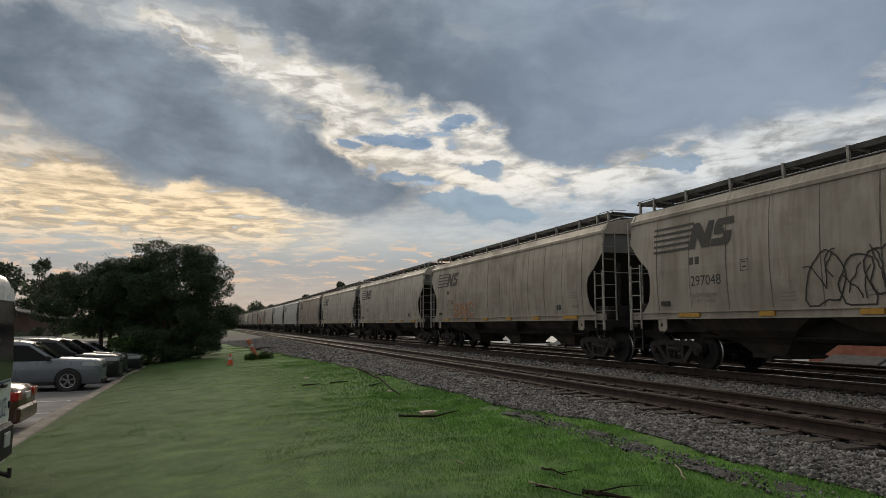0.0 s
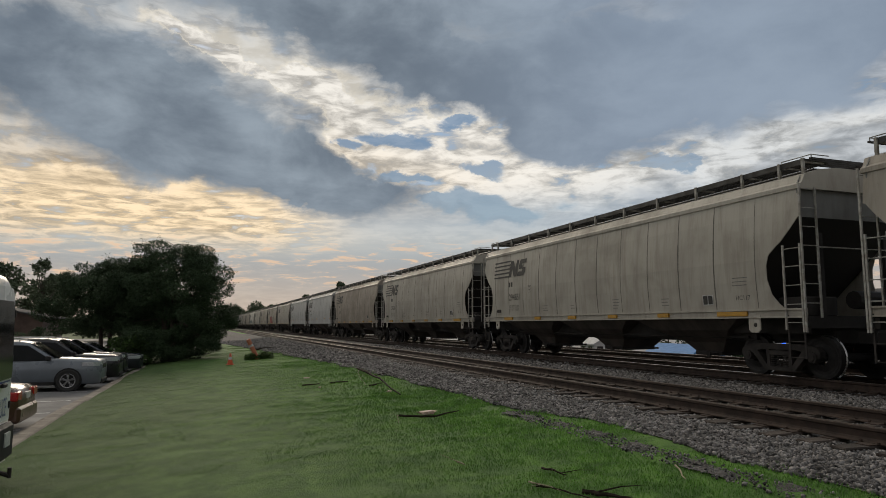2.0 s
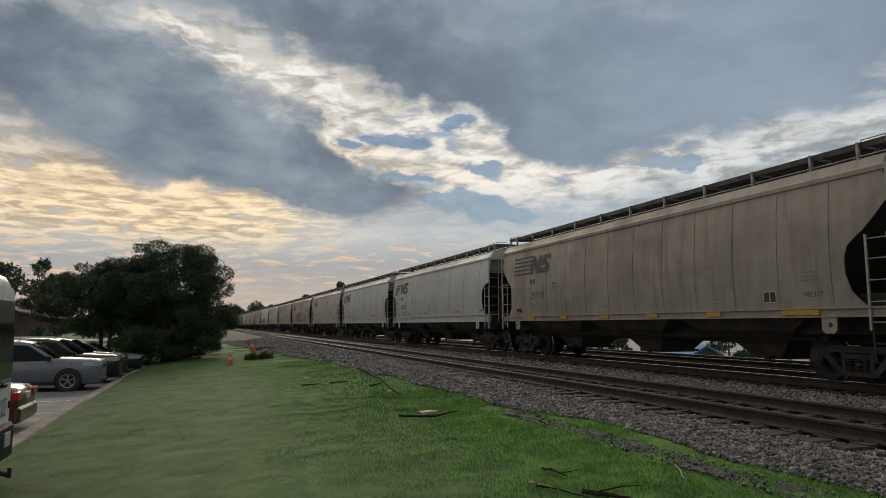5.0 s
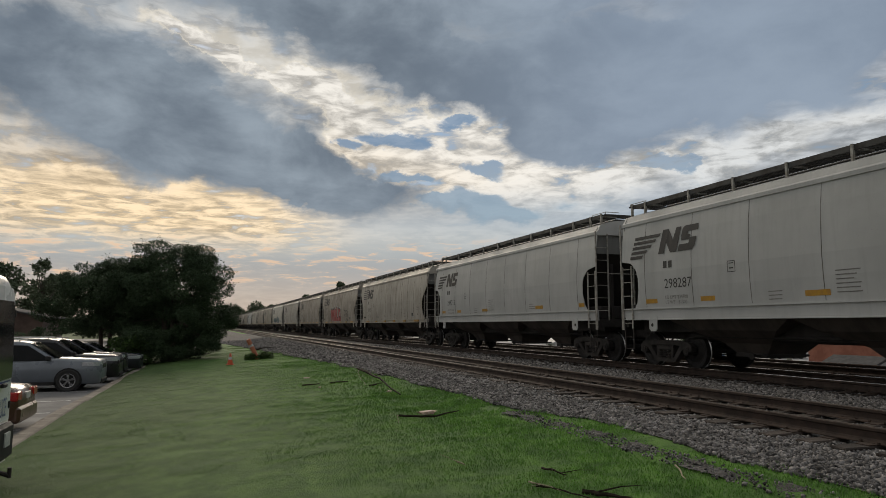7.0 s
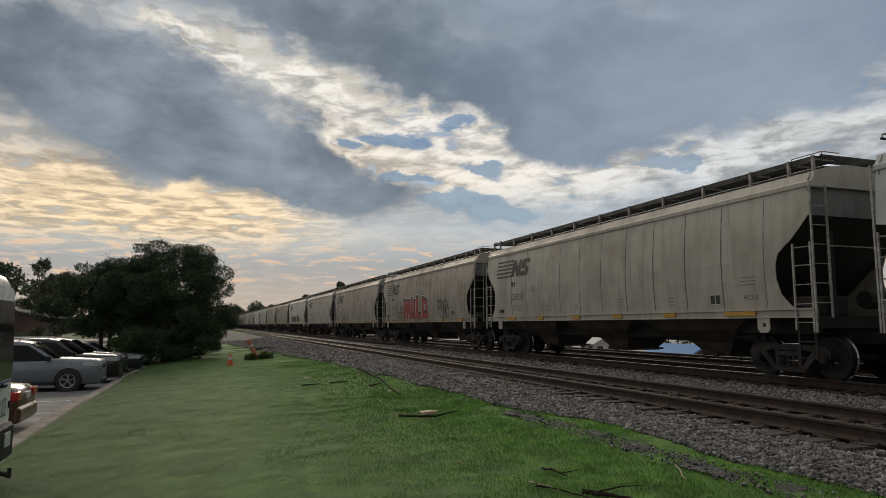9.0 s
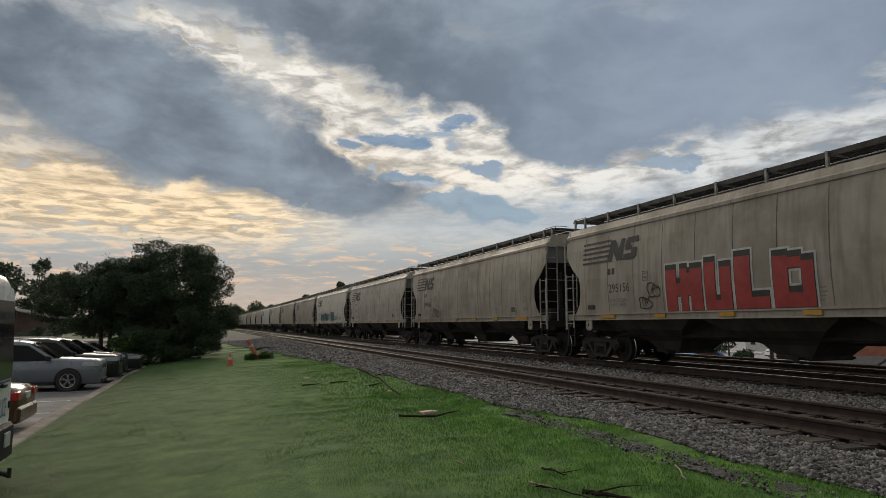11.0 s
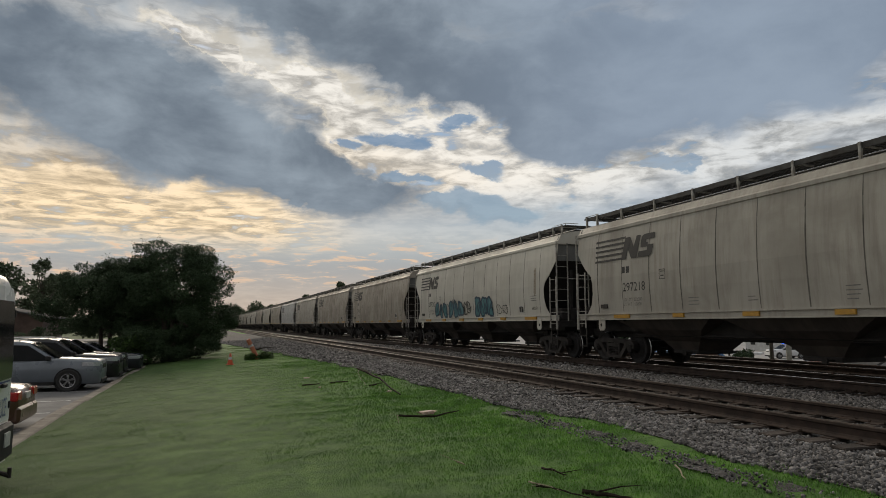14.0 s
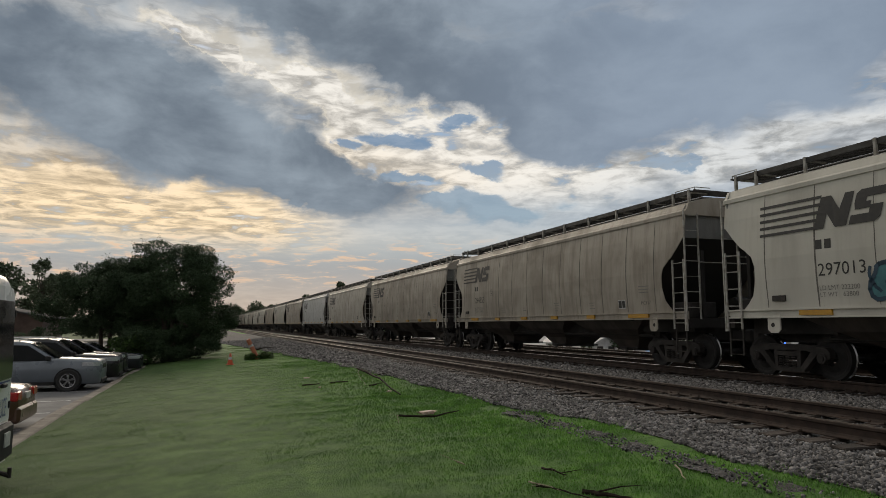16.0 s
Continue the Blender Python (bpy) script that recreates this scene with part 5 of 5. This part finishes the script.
# ---- buildings ----
BRICK = material("brick_wall", (0.30, 0.115, 0.075), (0.23, 0.085, 0.055), 1.5, 0.85, 0, 0.3, 30)
ROOF_DARK = material("dark_shingle_roof", (0.065, 0.062, 0.062), (0.045, 0.043, 0.043), 3, 0.9, 0, 0.3)
BLUE_ROOF = material("blue_metal_roof", (0.10, 0.25, 0.52), (0.08, 0.2, 0.43), 3, 0.4, 0.1, 0.05)
WHITE_WALL = material("white_siding", (0.52, 0.53, 0.53), (0.42, 0.42, 0.42), 2, 0.7, 0, 0.1)
DARK_WALL = material("brown_brick_wall", (0.10, 0.065, 0.05), (0.07, 0.048, 0.038), 1.0, 0.9, 0, 0.3)


def build_house(name, label, x0, x1, y0, y1, z0, eave, ridge, wall, roof, bays=3, across="y", opening="front", over=.4):
    h = thing(name, label, "building")
    cx, cy = (x0 + x1) / 2, (y0 + y1) / 2
    h.matrix_basis = pose(cx, cy, z0)
    a, b, e, r = (x1 - x0) / 2, (y1 - y0) / 2, eave, ridge
    bm = bmesh.new()
    if across == "y":
        prism(bm, [(-a, -.2), (a, -.2), (a, e), (0, r - .06), (-a, e)], "y", -b, b)
    else:
        prism(bm, [(-b, -.2), (b, -.2), (b, e), (0, r - .06), (-b, e)], "x", -a, a)
    part("wall", bm, wall, h)
    for s in (-1, 1):
        bm = bmesh.new()
        if across == "y":
            prism(bm, [(s * (a + over), e - .15), (0, r), (0, r + .14), (s * (a + over), e)], "y", -b - over, b + over)
        else:
            prism(bm, [(s * (b + over), e - .15), (0, r), (0, r + .14), (s * (b + over), e)], "x", -a - over, a + over)
        part("roof", bm, roof, h)
    for i in range(bays):
        y = -b + (i + .5) * 2 * b / bays
        bm = bmesh.new()
        box(bm, -a - .04, -a + .05, y - .55, y + .55, .9, min(2.2, e - .2))
        w = part("window", bm, LINE, h)
        bm = bmesh.new()
        box(bm, -a - .05, -a - .035, y - .47, y + .47, .98, min(2.12, e - .28))
        part("pane", bm, GLASS, w)
    for i in range(0 if opening == "none" else 2):
        x = -a + (i + .5) * a
        bm = bmesh.new()
        box(bm, x - .5, x + .5, -b - .04, -b + .05, .9, min(2.2, e - .2))
        w = part("window", bm, LINE, h)
        bm = bmesh.new()
        box(bm, x - .42, x + .42, -b - .05, -b - .035, .98, min(2.12, e - .28))
        part("pane", bm, GLASS, w)
    return h


YARD = -2.4
PALE_ROOF = material("pale_metal_roof", (0.46, 0.47, 0.47), (0.36, 0.36, 0.36), 2, 0.6, 0.1, 0.05)
build_house("brick_building", "orange-red brick building beyond the tracks", 44.5, 60, 20, 40.2, YARD, 5.2, 7.0, BRICK, ROOF_DARK, 0, opening="none")
build_house("garden_shed", "low grey shed with a dark roof before the brick building", 34.4, 37.2, 27.2, 30.4, YARD, 1.75, 2.25, PALE_ROOF, ROOF_DARK, 0, over=.15, opening="none")
build_house("roadside_canopy", "low canopy with a bright blue metal roof", 38.6, 41.6, 46.6, 52.5, YARD, 1.6, 2.35, DARK_WALL, BLUE_ROOF, 0, over=.3, opening="none")
build_house("white_house", "small white building beyond the tracks", 42, 45, 66.8, 69.8, YARD, 2.0, 2.75, WHITE_WALL, PALE_ROOF, 2)
build_house("white_house", "small white building beyond the tracks", 43, 45.6, 77.6, 80.2, YARD, 1.9, 2.9, WHITE_WALL, PALE_ROOF, 1)
build_house("long_white_building", "long low white building behind the gravel yard", 84, 100, 72, 88, YARD, 5.0, 6.5, WHITE_WALL, PALE_ROOF, 5)
build_house("low_brick_building", "low dark brick building behind the car park", -34, -15, 76, 86, -.45, 3.0, 5.0, DARK_WALL, ROOF_DARK, 6)
build_house("railway_building", "grey building where the line runs out of sight", 1.5, 10.5, 235, 245, -.3, 7.2, 8.6, CONCRETE, ROOF_DARK, 3)
strip("road", 30.2, 33.8, -20, 160, ASPHALT, 0.03, "grey asphalt road beyond the tracks", "road", 3, 8)


def build_yard_post(label, x, y, r, h, mat):
    c = thing("yard_post", label, "post", pose(x, y, YARD))
    bm = bmesh.new()
    rod(bm, (0, 0, -.1), (0, 0, h), r, 10)
    part("pole", bm, mat, c)
    bm = bmesh.new()
    rod(bm, (0, 0, 0), (0, 0, .12), r * 1.7, 10)
    part("footing", bm, CONCRETE, c)


build_yard_post("dark timber post standing in the yard", 28.5, 28.05, .10, 4.6, TIE)
build_yard_post("grey steel post standing in the yard", 32.6, 30.8, .15, 4.6, CONCRETE)

BLUE_GLOW = material("blue_beacon", (0.02, 0.08, 0.8), (0.02, 0.06, 0.7), 4, 0.2, 0, 0)
BLUE_GLOW.node_tree.nodes["Principled BSDF"].inputs["Emission Color"].default_value = (0.03, 0.13, 1.0, 1)
BLUE_GLOW.node_tree.nodes["Principled BSDF"].inputs["Emission Strength"].default_value = 2.5


def build_light_bar():
    c = thing("light_bar", "lit blue light bar on the roof of the white SUV", "light bar", pose(68.5, 65.2, YARD + 1.78, 0, 0, 165))
    bm = bmesh.new()
    box(bm, -.16, .16, -.6, .6, 0, .05, .01)
    part("base", bm, PLASTIC, c)
    for s in (-1, 1):
        bm = bmesh.new()
        box(bm, -.15, .15, min(s * .04, s * .58), max(s * .04, s * .58), .05, .24, .03)
        part("beacon", bm, BLUE_GLOW, c, "glowing blue beacon")


def build_flatbed():
    c = thing("flatbed_trailer", "low white flatbed trailer parked in the yard", "trailer", pose(59.5, 63.5, YARD, 0, 0, 130))
    bm = bmesh.new()
    box(bm, -2.6, 2.6, -1.1, 1.1, .75, 1.0, .02)
    part("bed", bm, WHITE_PAINT, c)
    bm = bmesh.new()
    box(bm, 2.45, 2.6, -1.1, 1.1, 1.0, 1.8, .02)
    part("headboard", bm, WHITE_PAINT, c)
    for x in (-1.2, -.3):
        for s in (-1, 1):
            wheel_parts(c, x, s * .95, .38, s)


build_light_bar()
build_flatbed()


# ---- small things on the grass ----
ORANGE = material("orange_plastic", (0.62, 0.10, 0.03), (0.5, 0.075, 0.025), 6, 0.5, 0, 0.05)
FADED_ORANGE = material("faded_orange_plastic", (0.50, 0.17, 0.09), (0.38, 0.13, 0.07), 6, 0.6, 0, 0.1)
TWIG = material("dead_twig", (0.040, 0.030, 0.022), (0.025, 0.019, 0.015), 20, 0.95, 0, 0.4, spec=0.1)
STRAW = material("pale_straw", (0.32, 0.28, 0.17), (0.22, 0.19, 0.12), 20, 0.8, 0, 0.1)
CARD = material("litter_card", (0.60, 0.48, 0.40), (0.45, 0.30, 0.22), 12, 0.7, 0, 0.1)


def gz(x, y):
    z = float(ground_z(x))
    return z + 0.05 * (noise.noise((x * 0.5, y * 0.5, 3)) + 0.4 * noise.noise((x * 1.7, y * 1.7, 8)))


def build_cone():
    x, y = 1.17, 31.4
    c = thing("traffic_cone", "orange traffic cone with a white band on the grass", "traffic cone", pose(x, y, gz(x, y)))
    bm = bmesh.new()
    box(bm, -.17, .17, -.17, .17, 0, .03, .01)
    part("base", bm, ORANGE, c)
    bm = bmesh.new()
    rod(bm, (0, 0, .03), (0, 0, .50), .125, 20, .03)
    part("cone", bm, ORANGE, c)
    bm = bmesh.new()
    rod(bm, (0, 0, .23), (0, 0, .35), .088, 20, .064)
    part("reflective_band", bm, LINE, c, "white reflective band")


def build_marker():
    x, y = 2.62, 35.0
    c = thing("marker_post", "faded orange marker post leaning over in weeds", "marker post", pose(x, y, gz(x, y), 0, -27, 0))
    bm = bmesh.new()
    rod(bm, (0, 0, -.05), (0, 0, 1.08), .11, 14)
    rod(bm, (0, 0, 1.08), (0, 0, 1.11), .115, 14, .09)
    part("post", bm, FADED_ORANGE, c)
    bm = bmesh.new()
    rod(bm, (0, 0, .70), (0, 0, .82), .113, 14)
    part("band", bm, LINE, c, "dull pale band")


def tube(bm, path, radii, seg=6):
    """One closed skin along a path."""
    rings = []
    for i, q in enumerate(path):
        d = (path[min(i + 1, len(path) - 1)] - path[max(i - 1, 0)]).normalized()
        a = d.cross(Vector((0.1, 0.2, 1))).normalized()
        b = d.cross(a)
        rings.append([bm.verts.new(q + (a * math.cos(2 * math.pi * k / seg) + b * math.sin(2 * math.pi * k / seg)) * radii[i]) for k in range(seg)])
    for u, v in zip(rings, rings[1:]):
        for k in range(seg):
            bm.faces.new((u[k], u[(k + 1) % seg], v[(k + 1) % seg], v[k]))
    bm.faces.new(rings[0])
    bm.faces.new(rings[-1])


def build_stick(label, pts, r, mat=None, name="fallen_branch", twigs=0, seed=0):
    rng = random.Random(seed)
    x, y, _ = pts[0]
    ob = thing(name, label, "branch", pose(x, y, gz(x, y)))
    bm = bmesh.new()
    path = []
    for a, b in zip(pts, pts[1:]):
        for i in range(5):
            u = i / 5
            px, py = a[0] + (b[0] - a[0]) * u, a[1] + (b[1] - a[1]) * u
            path.append(Vector((px - x + rng.uniform(-.02, .02), py - y + rng.uniform(-.03, .03), gz(px, py) - gz(x, y) + a[2] + (b[2] - a[2]) * u)))
    n = len(path)
    tube(bm, path, [r * (1 - .7 * i / n) * rng.uniform(.85, 1.15) for i in range(n)])
    part("stem", bm, mat or TWIG, ob)
    for k in range(twigs):
        bm = bmesh.new()
        p = path[rng.randrange(n)]
        d = Vector((rng.uniform(-.5, .5), rng.uniform(-.5, .5), rng.uniform(.0, .12)))
        tube(bm, [p, p + d * .6, p + d + Vector((.06, 0, -.03))], [r * .4, r * .25, r * .08])
        part("twig", bm, mat or TWIG, ob)


def build_litter():
    for x, y, a, s in ((3.93, 11.95, 20, .8), (4.3, 16.0, 60, .5), (3.1, 21.5, 10, .45), (3.0, 18.3, 70, .35)):
        c = thing("litter", "crumpled pale cardboard packet lying on the grass", "litter", pose(x, y, gz(x, y) + .01, 0, 0, a))
        bm = bmesh.new()
        box(bm, -.17 * s, .17 * s, -.09 * s, .09 * s, 0, .07 * s, .01 * s)
        for v in bm.verts:
            v.co += Vector((noise.noise(v.co * 9), noise.noise(v.co * 11 + Vector((3, 0, 0))), abs(noise.noise(v.co * 7)))) * .03 * s
        part("carton", bm, CARD, c)
        bm = bmesh.new()
        prism(bm, [(-.17 * s, .03 * s), (-.26 * s, .07 * s), (-.26 * s, .075 * s), (-.17 * s, .045 * s)], "y", -.08 * s, .07 * s)
        part("flap", bm, CARD, c)
        bm = bmesh.new()
        prism(bm, [(.17 * s, .04 * s), (.25 * s, .06 * s), (.25 * s, .07 * s), (.17 * s, .055 * s)], "y", -.07 * s, .08 * s)
        part("flap", bm, CARD, c)


def build_bin():
    x, y = -0.95, 47.5
    c = thing("utility_box", "rounded grey utility box beside the tree", "utility box", pose(x, y, float(ground_z(x)) - .05))
    bm = bmesh.new()
    rod(bm, (0, 0, 0), (0, 0, .85), .62, 20, .58)
    part("body", bm, CONCRETE, c)
    bm = bmesh.new()
    rod(bm, (0, 0, .85), (0, 0, 1.05), .60, 20, .25)
    part("lid", bm, CONCRETE, c)


def build_lot_sign():
    c = thing("sign_post", "small pale sign on a thin post in the car park", "sign", pose(-11.6, 50.5, LOT))
    bm = bmesh.new()
    rod(bm, (0, 0, -.1), (0, 0, 3.2), .035, 8)
    part("post", bm, STEEL_DARK, c)
    bm = bmesh.new()
    box(bm, -.09, .09, -.06, -.04, 2.75, 3.1, .01)
    part("sign_panel", bm, PLATE, c)


build_cone()
build_marker()
build_litter()
build_bin()
build_lot_sign()
build_stick("long thin fallen branch lying on the grass", [(5.05, 22.9, .08), (4.55, 18.0, .16), (4.16, 14.1, .05)], .040, twigs=2, seed=1)
build_stick("dark bent stick lying on the grass", [(3.38, 11.9, .03), (3.9, 11.45, .06), (4.62, 11.8, .06)], .028, twigs=1, seed=2)
build_stick("pale dry grass stalk", [(3.38, 11.9, .03), (3.25, 11.6, .10), (3.2, 11.2, .01)], .008, STRAW, "dry_stalk", 0, 3)
build_stick("pale dry grass stalk", [(5.0, 22.5, .05), (4.5, 20.5, .16), (4.0, 17.0, .02)], .010, STRAW, "dry_stalk", 0, 4)
build_stick("dark rotten branch lying on the grass", [(3.54, 5.9, .02), (3.73, 5.68, .03), (3.98, 5.4, .02)], .030, twigs=1, seed=5)
build_stick("dark rotten branch lying on the grass", [(3.24, 6.35, .02), (3.35, 6.1, .03), (3.52, 5.6, .02)], .016, twigs=0, seed=15)
build_stick("split grey stick lying on the grass", [(3.22, 6.42, .04), (3.30, 6.2, .04), (3.40, 5.95, .02)], .010, STRAW, twigs=1, seed=6)
build_stick("short dry stick lying on the grass", [(4.88, 6.22, .06), (4.67, 5.72, .02)], .012, STRAW, twigs=0, seed=7)
build_stick("short dark stick lying on the grass", [(3.76, 7.1, .03), (3.71, 6.78, .06), (3.80, 6.56, .02)], .016, twigs=1, seed=8)
build_stick("small dry twig lying on the grass", [(3.0, 7.9, .04), (3.05, 7.7, .03)], .014, STRAW, twigs=1, seed=16)
build_stick("thin dark stick lying on the grass", [(2.7, 19.4, .03), (3.3, 19.5, .03)], .028, seed=9)
build_stick("thin dark stick lying on the grass", [(3.5, 19.6, .03), (4.1, 19.3, .03)], .03, seed=10)
build_stick("dark fallen branch lying on the gravel", [(3.0, 44, .12), (3.7, 45, .2), (4.6, 46.5, .08)], .06, twigs=7, seed=11)
build_stick("thin dark stick lying on the grass", [(4.2, 17.6, .03), (4.7, 17.9, .04)], .03, seed=12)
for i, (x, y) in enumerate(((2.3, 34.8), (3.0, 35.4), (2.9, 34.7))):
    build_tree("weed_clump", "leafy green weeds round the marker post", x, y, gz(x, y), .26, .42, .02, 90 + i, 700, .10, LEAF_FRESH, 12, 1, 4, limbs=False, category="weeds")


# ---- ballast stones and grass blades ----
def build_stones():
    rng = np.random.default_rng(5)
    v = np.array([(1, 0, 0), (-1, 0, 0), (0, 1, 0), (0, -1, 0), (.1, .1, .8), (-.1, 0, -.8), (.62, .62, .35), (-.6, .6, -.3), (.6, -.62, -.35), (-.62, -.58, .4)], float)
    f = [(0, 6, 4), (6, 2, 4), (2, 1, 4), (1, 9, 4), (9, 3, 4), (3, 0, 4), (0, 2, 6), (1, 3, 9), (2, 7, 1), (2, 5, 7), (7, 5, 1), (0, 8, 5), (8, 3, 5), (0, 3, 8), (0, 5, 2), (1, 5, 3)]
    spots = []
    def zone(x0, x1, y0, y1, n, size, keep=None):
        x, y = rng.uniform(x0, x1, n), rng.uniform(y0, y1, n)
        if keep is not None:
            ok = keep(x, y)
            x, y = x[ok], y[ok]
        spots.append((x, y, size * rng.uniform(.55, 1.3, len(x))))
    past = np.vectorize(toe)
    zone(4.6, 7.1, 1.5, 12, 42000, .029, lambda x, y: x > past(y) - .02)
    zone(4.0, 7.1, 12, 26, 24000, .038, lambda x, y: x > past(y) - .02)
    zone(1.5, 7.1, 26, 75, 16000, .065, lambda x, y: x > past(y) - .05)
    zone(7.3, 8.7, 1.5, 16, 9000, .032)
    zone(8.75, 12.4, 3, 18, 26000, .034)
    zone(8.75, 12.4, 18, 45, 10000, .055)
    zone(4.95, 5.35, 4.5, 11, 900, .018)
    zone(12.6, 19, 5, 30, 5000, .045)
    x, y, s = (np.concatenate([q[i] for q in spots]) for i in range(3))
    z = ground_z(x) + .015 + s * rng.uniform(-.2, .4, len(x))
    r = turns(rng, len(x)) * s[:, None, None] * rng.uniform(.45, 1.25, (len(x), 1, 3))
    me = scatter_mesh("ballast_stones", v, f, np.concatenate([r, np.stack([x, y, z], -1)[:, :, None]], 2), STONE)
    ob = new("ballast_stones", me)
    tagged(ob, "loose grey crushed stones of the track ballast", "ballast stones", kind="stuff")


def build_blades():
    rng = np.random.default_rng(9)
    v = [(-.12, 0, 0), (.12, 0, 0), (.02, .3, 1)]
    f = [(0, 1, 2)]
    xs, ys, hs = [], [], []
    tufts = np.array([[noise.noise((i * .15 * 1.3, j * .15 * 1.3, 1)) + .5 * noise.noise((i * .5, j * .5, 4)) for j in range(400)] for i in range(66)])
    toe_y = np.arange(0, 62, .25)
    toe_x = np.array([toe(q) for q in toe_y])
    for x0, x1, y0, y1, n, h in ((-2.95, 6.3, 3.5, 9, 150000, .026), (-2.95, 6.0, 9, 16, 120000, .032), (-2.95, 5.3, 16, 30, 70000, .04), (-2.8, 4.8, 30, 58, 40000, .05)):
        x, y = rng.uniform(x0, x1, n), rng.uniform(y0, y1, n)
        lush = np.clip((x - .5) / 4, 0, 1)
        tuft = tufts[((x + 3.2) / .15).astype(int), (y / .15).astype(int)]
        edge = np.interp(y, toe_y, toe_x)
        ok = (x < edge + .10 + .35 * tuft) 
        # bare gravelly streak beside the ballast
        streak = np.abs(x - (5.14 + .05 * np.sin(y))) < .14 + .2 * tuft
        ok &= ~(streak & (y < 12) & (rng.random(n) < .8))
        hh = .7 * h * (0.6 + 1.1 * lush + .35 * np.clip(tuft, -.5, 1)) * rng.uniform(.6, 1.5, n)
        xs.append(x[ok]); ys.append(y[ok]); hs.append(hh[ok])
    x, y, h = np.concatenate(xs), np.concatenate(ys), np.concatenate(hs)
    n = len(x)
    z = np.array([float(0)] * n) + ground_z(x) + .05 * np.array([noise.noise((a * .5, b * .5, 3)) + .4 * noise.noise((a * 1.7, b * 1.7, 8)) for a, b in zip(x, y)]) - .004
    r = turns(rng, n, .6) * h[:, None, None]
    me = scatter_mesh("grass_blades", v, f, np.concatenate([r, np.stack([x, y, z], -1)[:, :, None]], 2), BLADES)
    ob = new("grass_blades", me)
    tagged(ob, "short green blades of mown grass", "grass", kind="stuff")


build_stones()
build_blades()


def motions():
    times = [i * 0.5 for i in range(33)]
    for c, y in CARS:
        walk(c, [(t, pose(TRAIN_X, y - travelled(t), RAIL)) for t in times])
    spin = [(i / FPS, i) for i in range(16 * FPS + 1)]
    for q, sets in SPINNING.items():
        first = sets[0]
        walk(first, [(t, pose(0, q * 0.89, 0.457, math.degrees(travelled(t) / 0.457) % 360)) for t, i in spin])
        for w in sets[1:]:
            w.rotation_mode = "QUATERNION"
            keys = w.animation_data_create()
            keys.action = first.animation_data.action
            keys.action_slot = first.animation_data.action_slot


motions()
